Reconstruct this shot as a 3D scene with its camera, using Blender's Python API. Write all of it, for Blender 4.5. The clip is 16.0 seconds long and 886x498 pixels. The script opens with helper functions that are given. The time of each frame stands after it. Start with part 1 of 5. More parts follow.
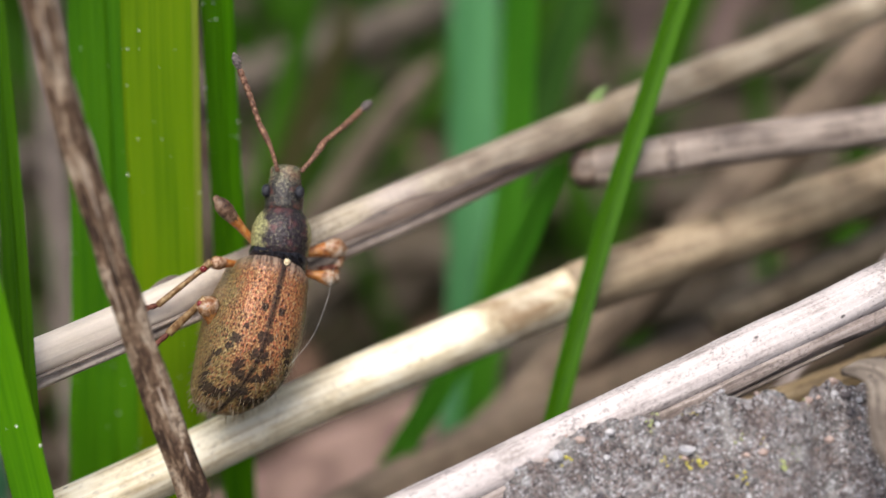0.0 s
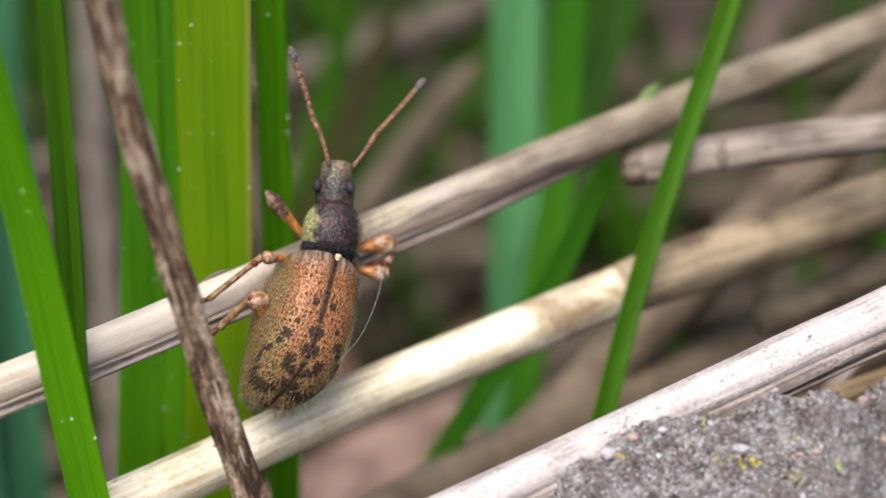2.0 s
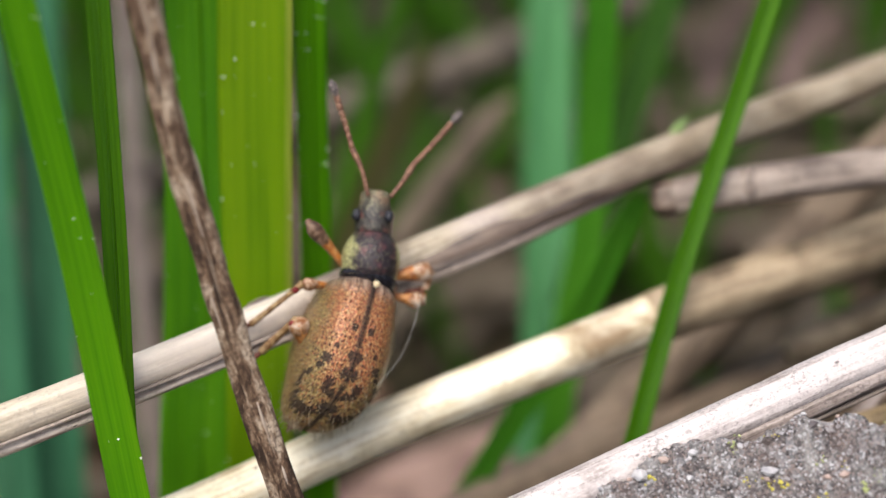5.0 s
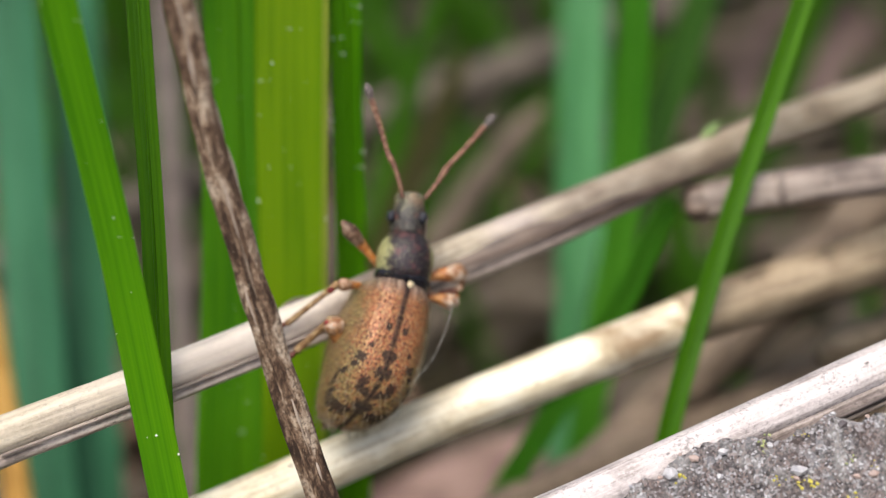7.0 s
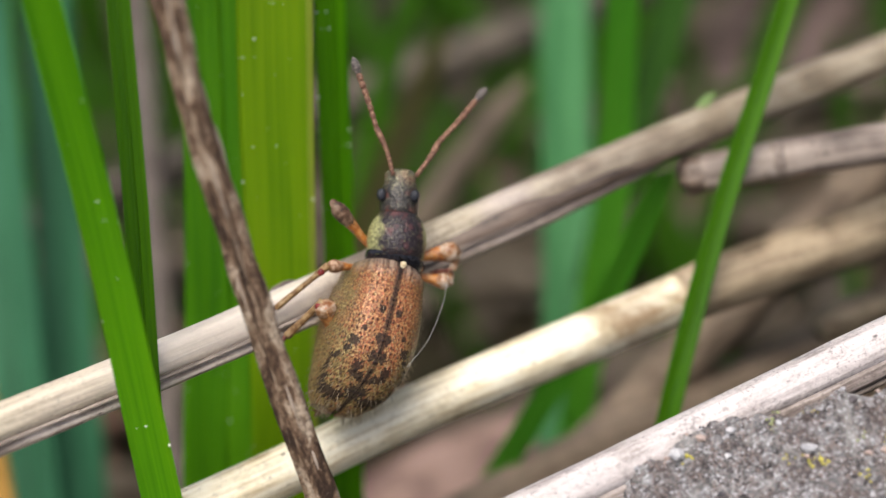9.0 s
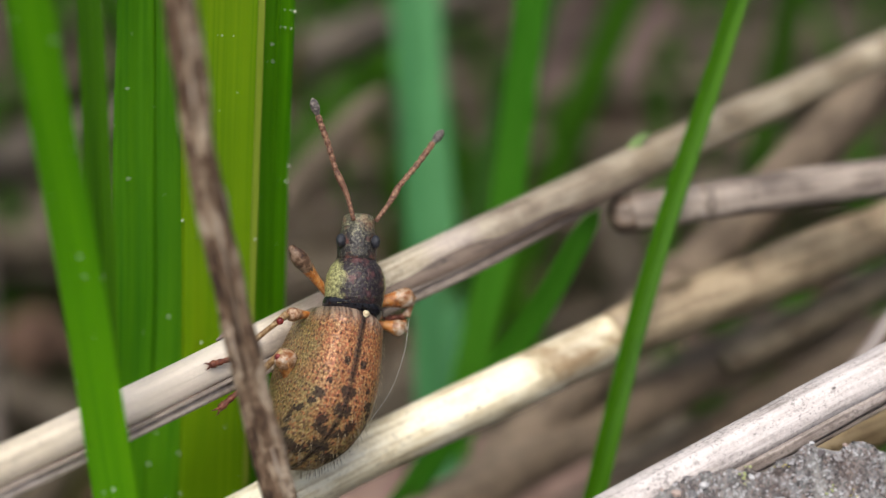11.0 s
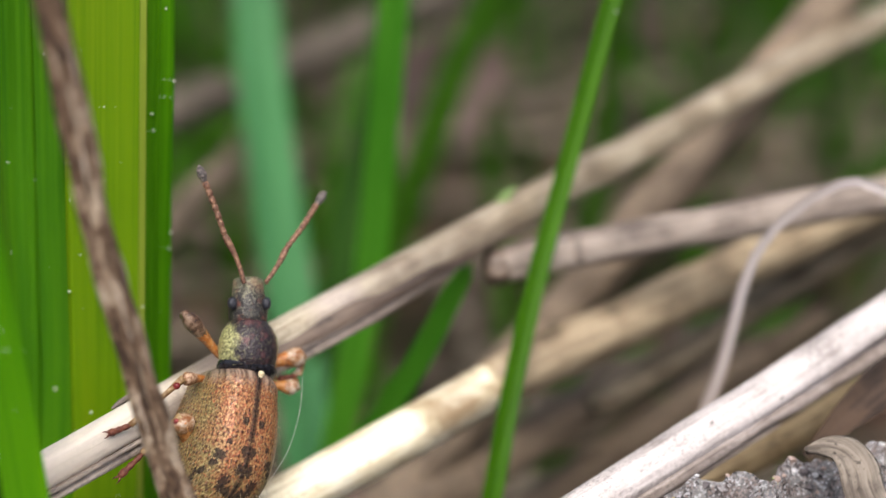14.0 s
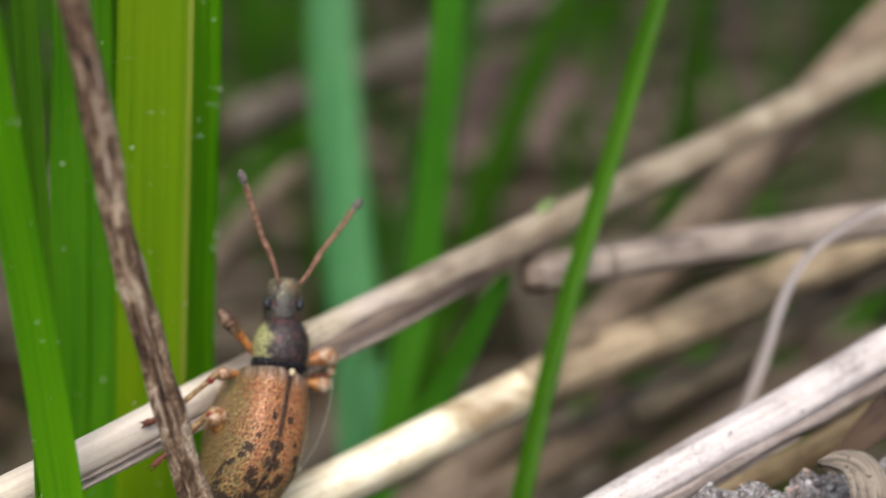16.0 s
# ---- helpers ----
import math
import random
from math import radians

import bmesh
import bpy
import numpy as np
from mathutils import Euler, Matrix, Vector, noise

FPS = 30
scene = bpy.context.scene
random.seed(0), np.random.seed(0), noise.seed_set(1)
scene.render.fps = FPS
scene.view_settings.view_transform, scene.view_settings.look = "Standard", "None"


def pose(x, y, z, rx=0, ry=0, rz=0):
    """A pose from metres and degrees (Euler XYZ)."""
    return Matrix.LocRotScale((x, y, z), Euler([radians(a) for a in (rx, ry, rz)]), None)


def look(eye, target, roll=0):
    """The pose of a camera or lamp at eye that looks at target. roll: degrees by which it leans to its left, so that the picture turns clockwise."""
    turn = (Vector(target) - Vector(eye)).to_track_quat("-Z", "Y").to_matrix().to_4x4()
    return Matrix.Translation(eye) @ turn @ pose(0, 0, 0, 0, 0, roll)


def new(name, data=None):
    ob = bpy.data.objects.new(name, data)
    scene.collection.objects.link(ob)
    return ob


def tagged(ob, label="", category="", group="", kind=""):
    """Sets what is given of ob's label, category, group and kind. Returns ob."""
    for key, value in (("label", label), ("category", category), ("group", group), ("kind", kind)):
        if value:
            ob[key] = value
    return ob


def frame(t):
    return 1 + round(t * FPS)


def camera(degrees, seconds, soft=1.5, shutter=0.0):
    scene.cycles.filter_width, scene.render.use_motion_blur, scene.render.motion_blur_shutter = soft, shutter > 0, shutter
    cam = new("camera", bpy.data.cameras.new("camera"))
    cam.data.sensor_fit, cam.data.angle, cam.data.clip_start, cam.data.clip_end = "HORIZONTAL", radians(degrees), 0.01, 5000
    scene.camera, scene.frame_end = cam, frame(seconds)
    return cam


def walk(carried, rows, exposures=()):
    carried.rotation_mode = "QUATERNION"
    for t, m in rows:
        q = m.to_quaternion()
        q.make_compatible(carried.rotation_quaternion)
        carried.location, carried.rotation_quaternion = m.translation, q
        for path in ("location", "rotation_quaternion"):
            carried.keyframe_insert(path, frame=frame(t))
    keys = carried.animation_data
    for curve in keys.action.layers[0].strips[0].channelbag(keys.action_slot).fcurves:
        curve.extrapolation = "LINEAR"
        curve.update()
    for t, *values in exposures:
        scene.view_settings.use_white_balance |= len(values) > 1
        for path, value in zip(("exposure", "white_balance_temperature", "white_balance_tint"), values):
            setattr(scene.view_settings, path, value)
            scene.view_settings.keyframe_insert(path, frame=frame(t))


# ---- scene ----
MM = 0.001
cam = camera(30.0, 16.0, soft=1.35, shutter=0.5)
cam.data.dof.use_dof = True
cam.data.dof.focus_distance = 0.0320
cam.data.dof.aperture_fstop = 56.0

# seconds, eye and target in millimetres, roll
PATH = [
    (0, (4.74, -28.06, 48.97), (3.07, 0.78, 33.01), 0.23),
    (0.5, (4.72, -28.09, 49.13), (3.24, 0.85, 33.34), 0.36),
    (1, (4.47, -27.99, 48.98), (2.85, 0.95, 33.21), 0.43),
    (1.5, (4.38, -28.19, 48.98), (2.36, 0.74, 33.23), 0.22),
    (2, (4.27, -28.10, 48.77), (2.05, 0.75, 32.90), 0.16),
    (2.5, (4.18, -28.17, 48.73), (1.97, 0.73, 32.96), 0.24),
    (3, (4.21, -28.35, 48.75), (1.89, 0.65, 33.18), 0.17),
    (3.5, (4.23, -28.49, 48.78), (1.86, 0.60, 33.38), 0.10),
    (4, (4.25, -28.63, 48.89), (1.70, 0.42, 33.43), -0.03),
    (4.2, (4.21, -28.84, 48.97), (1.61, 0.26, 33.64), -0.10),
    (6.5, (4.21, -29.28, 48.89), (0.83, -0.07, 33.89), -0.51),
    (7, (4.28, -29.55, 48.94), (0.76, -0.32, 34.04), -0.68),
    (7.5, (4.19, -29.39, 48.79), (0.64, -0.16, 33.90), -0.56),
    (8, (4.10, -28.99, 48.53), (0.60, 0.08, 33.31), -0.64),
    (8.2, (4.00, -28.88, 48.36), (0.49, 0.18, 33.12), -0.59),
    (10.3, (1.70, -27.89, 48.77), (1.67, 1.37, 33.53), 0.04),
    (10.5, (-0.71, -26.99, 49.13), (1.34, 1.94, 33.39), 4.02),
    (11, (-1.19, -27.32, 49.31), (1.56, 1.59, 33.65), 4.63),
    (11.5, (-1.53, -27.45, 49.27), (1.54, 1.65, 34.02), 4.51),
    (12, (-2.55, -27.06, 49.08), (0.89, 2.20, 34.23), 3.86),
    (12.5, (-3.17, -27.37, 49.48), (2.06, 1.90, 35.16), 4.09),
    (13, (-3.33, -27.29, 49.40), (2.84, 1.87, 35.25), 4.87),
    (13.5, (-3.14, -27.80, 49.74), (3.68, 1.25, 35.65), 5.69),
    (14, (-2.81, -27.99, 49.54), (3.65, 1.04, 35.24), 5.26),
    (14.5, (-2.81, -28.13, 49.36), (3.44, 0.82, 34.82), 5.19),
    (15, (-2.44, -28.48, 49.54), (3.83, 0.37, 34.80), 5.37),
    (15.5, (-2.37, -28.61, 49.95), (2.74, 0.38, 35.04), 5.28),
    (16, (-1.37, -29.27, 50.23), (2.93, 0.12, 35.85), 4.93),
]


def mm(p):
    return Vector(p) * MM


walk(cam, [(t, look(mm(eye), mm(target), roll)) for t, eye, target, roll in PATH],
     [(t, stops, 6500, tint) for t, stops, tint in ((0.0, 0.19, 10), (1.0, 0.22, 10), (1.5, 0.30, 10), (4.2, 0.30, 10), (6.3, 0.27, 9.5), (8.2, 0.27, 9.5), (10.3, 0.08, 7), (12.0, 0.09, 6.5),
      (12.6, 0.27, 7), (13.2, 0.34, 8), (14.6, 0.34, 9), (15.3, 0.26, 9), (16.0, 0.16, 8))])

# ---- light ----
world = bpy.data.worlds.new("sky")
scene.world = world
world.use_nodes = True
wn = world.node_tree
sky = wn.nodes.new("ShaderNodeTexSky")
sky.sky_type = "NISHITA"
sky.sun_disc = False
sky.dust_density = 6.0
sky.sun_elevation = radians(65)
sky.sun_rotation = radians(-163)
wn.links.new(sky.outputs[0], wn.nodes["Background"].inputs[0])
wn.nodes["Background"].inputs[1].default_value = 0.15
sun_data = bpy.data.lights.new("sun", "SUN")
sun_data.energy = 2.7
sun_data.angle = radians(38)
sun_data.color = (1.0, 0.965, 0.935)
sun = new("sun", sun_data)
sun.matrix_world = look((-0.08, -0.26, 0.62), (0, 0, 0.03))


# ---- materials ----
class Mat:
    """A node material with short-hands for textures in object space, in millimetres."""

    def __init__(self, name, rough=0.6, spec=0.4):
        self.m = bpy.data.materials.new(name)
        self.m.use_nodes = True
        self.t = self.m.node_tree
        self.b = self.t.nodes["Principled BSDF"]
        self.b.inputs["Roughness"].default_value = rough
        self.b.inputs["Specular IOR Level"].default_value = spec
        self.co = self.node("ShaderNodeTexCoord").outputs["Object"]

    def node(self, kind):
        return self.t.nodes.new(kind)

    def link(self, a, b):
        self.t.links.new(a, b)

    def scaled(self, sx, sy, sz, co=None):
        n = self.node("ShaderNodeMapping")
        n.inputs["Scale"].default_value = (sx * 1000, sy * 1000, sz * 1000)
        self.link(co or self.co, n.inputs["Vector"])
        return n.outputs[0]

    def noise(self, vec, scale=1.0, detail=5.0, rough=0.55, dist=0.0):
        n = self.node("ShaderNodeTexNoise")
        n.inputs["Scale"].default_value = scale
        n.inputs["Detail"].default_value = detail
        n.inputs["Roughness"].default_value = rough
        n.inputs["Distortion"].default_value = dist
        self.link(vec, n.inputs["Vector"])
        return n.outputs["Fac"]

    def voronoi(self, vec, scale=1.0, out="Distance", rnd=1.0):
        n = self.node("ShaderNodeTexVoronoi")
        n.inputs["Scale"].default_value = scale
        n.inputs["Randomness"].default_value = rnd
        self.link(vec, n.inputs["Vector"])
        return n.outputs[out]

    def ramp(self, fac, stops, hard=False):
        n = self.node("ShaderNodeValToRGB")
        e = n.color_ramp.elements
        if hard:
            n.color_ramp.interpolation = "CONSTANT"
        while len(e) < len(stops):
            e.new(0.5)
        for el, (p, c) in zip(e, stops):
            el.position = p
            el.color = (*c, 1) if len(c) == 3 else c
        self.link(fac, n.inputs["Fac"])
        return n.outputs["Color"]

    def grey(self, fac, a, b, lo=0.0, hi=1.0):
        n = self.node("ShaderNodeMapRange")
        n.inputs["From Min"].default_value, n.inputs["From Max"].default_value = a, b
        n.inputs["To Min"].default_value, n.inputs["To Max"].default_value = lo, hi
        self.link(fac, n.inputs["Value"])
        return n.outputs[0]

    def math(self, op, a, b):
        n = self.node("ShaderNodeMath")
        n.operation = op
        for k, v in enumerate((a, b)):
            if isinstance(v, (int, float)):
                n.inputs[k].default_value = v
            else:
                self.link(v, n.inputs[k])
        return n.outputs[0]

    def mix(self, fac, a, b, mode="MIX"):
        n = self.node("ShaderNodeMix")
        n.data_type = "RGBA"
        n.blend_type = mode
        for k, v in ((0, fac), (6, a), (7, b)):
            if isinstance(v, (int, float)):
                n.inputs[k].default_value = v
            elif isinstance(v, tuple):
                n.inputs[k].default_value = (*v, 1)
            else:
                self.link(v, n.inputs[k])
        return n.outputs[2]

    def colour(self, c):
        if isinstance(c, tuple):
            self.b.inputs["Base Color"].default_value = (*c, 1)
        else:
            self.link(c, self.b.inputs["Base Color"])
        return self

    def rough(self, fac):
        self.link(fac, self.b.inputs["Roughness"])
        return self

    def bump(self, height, strength=0.5, dist=0.02):
        n = self.node("ShaderNodeBump")
        n.inputs["Strength"].default_value = strength
        n.inputs["Distance"].default_value = dist * MM
        self.link(height, n.inputs["Height"])
        self.link(n.outputs[0], self.b.inputs["Normal"])
        return self

    def uv(self, sx, sy):
        """Strip coordinates of blades and stems: x across or round, y along, in millimetres."""
        n = self.node("ShaderNodeUVMap")
        n.uv_map = "strip"
        k = self.node("ShaderNodeMapping")
        k.inputs["Scale"].default_value = (sx, sy, 1)
        self.link(n.outputs[0], k.inputs["Vector"])
        return k.outputs[0]

    def leafy(self, trans):
        self.b.inputs["Subsurface Weight"].default_value = 0.0
        out = self.t.nodes["Material Output"]
        tr = self.node("ShaderNodeBsdfTranslucent")
        mixs = self.node("ShaderNodeMixShader")
        mixs.inputs[0].default_value = trans
        src = self.b.inputs["Base Color"]
        if src.is_linked:
            self.link(src.links[0].from_socket, tr.inputs["Color"])
        else:
            tr.inputs["Color"].default_value = src.default_value
        self.link(self.b.outputs[0], mixs.inputs[1])
        self.link(tr.outputs[0], mixs.inputs[2])
        self.link(mixs.outputs[0], out.inputs["Surface"])
        return self


def straw_mat(name, light, mid, dark, spots=0.5, rough=0.55, grooves=9.0, wear_and_light=None, spec=0.35, grit=0.0):
    """Dry stem: long fibres, cloudy tone, fine dark flecks; tinted patches (place in mm, reach, tint, force) for brown
    wear, other tones and painted light.
    """
    k = Mat(name, rough, spec)
    fib = k.noise(k.uv(grooves, 0.3), 1.0, 4, 0.6)
    big = k.noise(k.uv(0.9, 0.7), 1.0, 4, 0.6)
    base = k.ramp(k.math("ADD", k.math("MULTIPLY", fib, 0.5), k.math("MULTIPLY", big, 0.5)), [(0.38, dark), (0.47, mid), (0.56, light)])
    sp = k.noise(k.uv(3.6, 2.6), 1.6, 4, 0.65)
    base = k.mix(k.grey(sp, 0.58, 0.66, 0.0, spots), base, tuple(c * 0.45 for c in mid))
    fleck = k.voronoi(k.uv(3.2, 1.8), 1.0, "Distance")
    keep = k.node("ShaderNodeSeparateColor")
    k.link(k.voronoi(k.uv(3.2, 1.8), 1.0, "Color"), keep.inputs[0])
    dots = k.math("MULTIPLY", k.grey(fleck, 0.07, 0.13, 0.9, 0.0), k.grey(keep.outputs[0], 0.55, 0.6))
    base = k.mix(dots, base, tuple(c * 0.12 for c in mid))
    if grit:
        grain = k.noise(k.uv(16, 10), 1.0, 4, 0.7)
        clump = k.noise(k.uv(1.3, 0.7), 1.0, 3, 0.6)
        few = k.math("ADD", grain, k.grey(clump, 0.3, 0.7, -0.12, 0.12))
        base = k.mix(k.grey(few, 0.54, 0.68, 0.0, grit), base, tuple(c * 0.36 for c in mid))
        base = k.mix(k.grey(few, 0.44, 0.34, 0.0, grit * 0.5), base, tuple(min(0.8, c * 1.25) for c in light))
    for place, reach, tint, force in wear_and_light or ():
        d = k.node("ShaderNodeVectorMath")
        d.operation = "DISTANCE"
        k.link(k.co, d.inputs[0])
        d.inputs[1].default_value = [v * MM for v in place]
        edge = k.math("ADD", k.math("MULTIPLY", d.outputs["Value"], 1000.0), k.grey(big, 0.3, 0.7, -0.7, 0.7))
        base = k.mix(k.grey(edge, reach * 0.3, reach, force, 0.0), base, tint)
    k.colour(base)
    k.bump(k.math("ADD", fib, k.math("MULTIPLY", sp, 0.4)), 0.7, 0.035)
    return k.m


def bark_mat():
    """Weathered stem: pale grey fibres over dark brown, in torn streaks and blotches."""
    k = Mat("weathered_brown_stem", 0.8, 0.25)
    fib = k.noise(k.uv(7, 1.8), 1.0, 5, 0.7, 0.5)
    patch = k.noise(k.uv(1.7, 0.65), 1.0, 4, 0.55, 0.5)
    fine = k.noise(k.uv(14, 11), 1.0, 4, 0.7)
    base = k.ramp(k.math("ADD", k.math("MULTIPLY", fib, 0.5), k.math("MULTIPLY", patch, 0.5)), [(0.42, (0.035, 0.02, 0.013)), (0.475, (0.12, 0.072, 0.044)), (0.525, (0.255, 0.175, 0.115)), (0.58, (0.50, 0.40, 0.30))])
    base = k.mix(k.grey(fine, 0.48, 0.6, 0.0, 0.65), base, (0.035, 0.022, 0.016))
    k.colour(k.mix(k.grey(fine, 0.40, 0.33, 0.0, 0.35), base, (0.52, 0.44, 0.34)))
    k.bump(k.math("ADD", fib, k.math("MULTIPLY", fine, 0.4)), 1.0, 0.06)
    return k.m


def blade_mat(name, light, mid, dark, trans=0.35, rough=0.45, veins=11.0):
    k = Mat(name, rough, 0.22)
    v = k.noise(k.uv(veins, 0.08), 1.0, 3, 0.6)
    big = k.noise(k.uv(0.9, 0.12), 1.0, 3, 0.5)
    fac = k.math("ADD", k.math("MULTIPLY", v, 0.5), k.math("MULTIPLY", big, 0.5))
    base = k.ramp(fac, [(0.38, dark), (0.5, mid), (0.62, light)])
    k.colour(base)
    k.bump(v, 0.35, 0.03)
    k.leafy(trans)
    return k.m


# Pale patches paint light on the left; darker ones run right from the beetle
STRAW = straw_mat("dry_straw", (0.57, 0.50, 0.385), (0.34, 0.28, 0.195), (0.10, 0.07, 0.048), rough=0.34, spec=0.55, grit=0.6, wear_and_light=(((-3.6, -0.8, 32.1), 4.6, (0.80, 0.71, 0.62), 0.75), ((-11, -7.5, 31.6), 7.0, (0.74, 0.67, 0.54), 0.6), ((1.9, 3.5, 32.8), 1.1, (0.72, 0.62, 0.58), 0.6), ((7.5, 7.8, 33.4), 6.0, (0.17, 0.13, 0.09), 0.5), ((2.6, 4.1, 32.5), 1.6, (0.14, 0.10, 0.08), 0.5), ((16.0, 14.0, 34.3), 6.5, (0.2, 0.155, 0.11), 0.5), ((3.6, 5.0, 33.1), 3.6, (0.155, 0.118, 0.09), 0.55), ((-0.9, 1.2, 31.9), 1.5, (0.13, 0.085, 0.07), 0.6), ((11.0, 10.2, 34.2), 3.5, (0.19, 0.15, 0.105), 0.5)))
STRAW_GOLD = straw_mat("golden_straw", (0.86, 0.80, 0.63), (0.68, 0.59, 0.40), (0.36, 0.28, 0.16), 0.4, 0.36, spec=0.5, grit=0.3, wear_and_light=(((4.89, 2.81, 30.53), 1.3, (0.20, 0.12, 0.06), 0.75), ((6.28, 3.61, 30.62), 0.9, (0.20, 0.12, 0.06), 0.75), ((-12.0, -8.0, 27.5), 6.0, (0.40, 0.32, 0.20), 0.3)))
# Darker straw copy: the shade behind the golden stem is in its colour
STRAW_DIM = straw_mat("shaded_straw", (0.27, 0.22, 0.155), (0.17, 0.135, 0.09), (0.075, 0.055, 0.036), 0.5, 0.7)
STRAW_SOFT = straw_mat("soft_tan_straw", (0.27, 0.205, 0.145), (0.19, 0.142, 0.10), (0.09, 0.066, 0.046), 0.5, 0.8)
# Far straw, its colour darkened for the shade of the plants above
STRAW_FAR = straw_mat("shaded_far_straw", (0.13, 0.11, 0.085), (0.085, 0.071, 0.055), (0.042, 0.035, 0.027), 0.5, 0.85)
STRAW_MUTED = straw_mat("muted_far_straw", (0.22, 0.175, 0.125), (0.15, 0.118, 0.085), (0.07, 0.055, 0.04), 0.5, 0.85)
STRAW_OCHRE = straw_mat("ochre_straw", (0.55, 0.33, 0.09), (0.42, 0.23, 0.05), (0.2, 0.1, 0.02), 0.3)
STRAW_TAN = straw_mat("tan_straw", (0.40, 0.30, 0.17), (0.28, 0.20, 0.105), (0.13, 0.088, 0.045), 0.4)
STRAW_GREY = straw_mat("bleached_straw", (0.60, 0.55, 0.54), (0.49, 0.44, 0.43), (0.27, 0.235, 0.22), 0.6, grit=0.75)
SHEATH_PALE = straw_mat("pale_sheath", (0.42, 0.36, 0.335), (0.27, 0.222, 0.2), (0.085, 0.066, 0.057), 0.6, 0.6, 14.0, grit=0.6)
LEAF_GREY = straw_mat("grey_leaf", (0.24, 0.205, 0.17), (0.11, 0.09, 0.074), (0.035, 0.028, 0.024), 0.8, 0.9, 7.0)
STRAW_MAUVE = straw_mat("faded_straw", (0.33, 0.275, 0.235), (0.205, 0.165, 0.14), (0.085, 0.066, 0.056), 0.6)
LEAF_DARK = straw_mat("dead_leaf_brown", (0.07, 0.043, 0.028), (0.034, 0.021, 0.015), (0.012, 0.009, 0.007), 0.4, 0.8, 4.0)
LEAF_PINK = straw_mat("dead_leaf_pink", (0.30, 0.20, 0.165), (0.21, 0.135, 0.11), (0.11, 0.066, 0.055), 0.3, 0.7, 1.0)
WITHERED = blade_mat("withered_leaf", (0.58, 0.53, 0.53), (0.45, 0.40, 0.39), (0.29, 0.23, 0.20), 0.15, 0.5, 5.0)
LEAF_MAUVE = straw_mat("dead_leaf_mauve", (0.185, 0.135, 0.115), (0.135, 0.095, 0.08), (0.07, 0.047, 0.04), 0.4, 0.8, 1.0)
LEAF_LITTER = straw_mat("leaf_litter", (0.24, 0.14, 0.095), (0.11, 0.066, 0.046), (0.035, 0.023, 0.017), 0.4, 0.8, 1.0)
# Dead straw coloured darker to stand for shade on the soil
LITTER = straw_mat("shaded_litter_straw", (0.20, 0.165, 0.12), (0.11, 0.086, 0.062), (0.045, 0.034, 0.025), 0.5, 0.8, 2.0)
# Turns darker brown to the right of the beetle
SHEATH = straw_mat("split_sheath", (0.48, 0.41, 0.36), (0.27, 0.22, 0.185), (0.085, 0.065, 0.052), 0.5, 0.5, 6.0, grit=0.5, wear_and_light=(((3.4, 4.0, 32.6), 4.0, (0.13, 0.098, 0.08), 0.72),))
SHEATH_TAN = straw_mat("tan_sheath", (0.36, 0.285, 0.19), (0.235, 0.178, 0.115), (0.10, 0.072, 0.045), 0.6, 0.5, 7.0)
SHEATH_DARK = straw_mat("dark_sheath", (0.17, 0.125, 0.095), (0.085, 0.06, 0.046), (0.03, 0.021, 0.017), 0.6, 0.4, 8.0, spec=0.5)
BROWN = bark_mat()
BARK_PALE = straw_mat("pale_bark", (0.46, 0.38, 0.31), (0.32, 0.25, 0.19), (0.16, 0.11, 0.08), 0.4, 0.7, 4.0)
GREEN = blade_mat("grass_green", (0.115, 0.335, 0.006), (0.085, 0.285, 0.005), (0.048, 0.2, 0.003), 0.5)
GREEN_LIME = blade_mat("lime_grass", (0.235, 0.4, 0.004), (0.19, 0.365, 0.003), (0.13, 0.29, 0.002), 0.5)
GREEN_FRESH = blade_mat("fresh_grass", (0.165, 0.44, 0.005), (0.12, 0.375, 0.004), (0.072, 0.28, 0.003), 0.5)
GREEN_BRIGHT = blade_mat("bright_grass", (0.15, 0.46, 0.035), (0.11, 0.4, 0.028), (0.07, 0.3, 0.018), 0.5)
# Dark, dull grass copy that carries its shade in the colour
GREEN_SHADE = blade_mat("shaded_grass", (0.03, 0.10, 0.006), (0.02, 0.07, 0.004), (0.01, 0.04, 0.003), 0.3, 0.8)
GREEN_MID = blade_mat("mid_grass", (0.078, 0.226, 0.00312), (0.0585, 0.183, 0.00234), (0.0351, 0.129, 0.00156), 0.45)
BLADE_OLIVE = blade_mat("olive_blade", (0.17, 0.165, 0.06), (0.13, 0.125, 0.045), (0.075, 0.07, 0.028), 0.25, 0.7)
MARGIN = blade_mat("pale_margin", (0.32, 0.41, 0.05), (0.27, 0.36, 0.035), (0.2, 0.29, 0.02), 0.4)
SHOOT = blade_mat("pale_shoot", (0.42, 0.58, 0.26), (0.34, 0.50, 0.20), (0.25, 0.40, 0.14), 0.4)
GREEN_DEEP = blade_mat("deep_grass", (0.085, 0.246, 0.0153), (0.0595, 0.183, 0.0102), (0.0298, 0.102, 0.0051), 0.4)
GREEN_PALE = blade_mat("bluish_grass", (0.088, 0.27, 0.1), (0.065, 0.22, 0.077), (0.038, 0.145, 0.047), 0.3, 0.6)
# Shaded copy of GREEN_PALE, the shade put into a deeper teal
GREEN_TEAL = blade_mat("shaded_bluish_grass", (0.055, 0.215, 0.105), (0.038, 0.165, 0.077), (0.02, 0.095, 0.042), 0.35, 0.6)


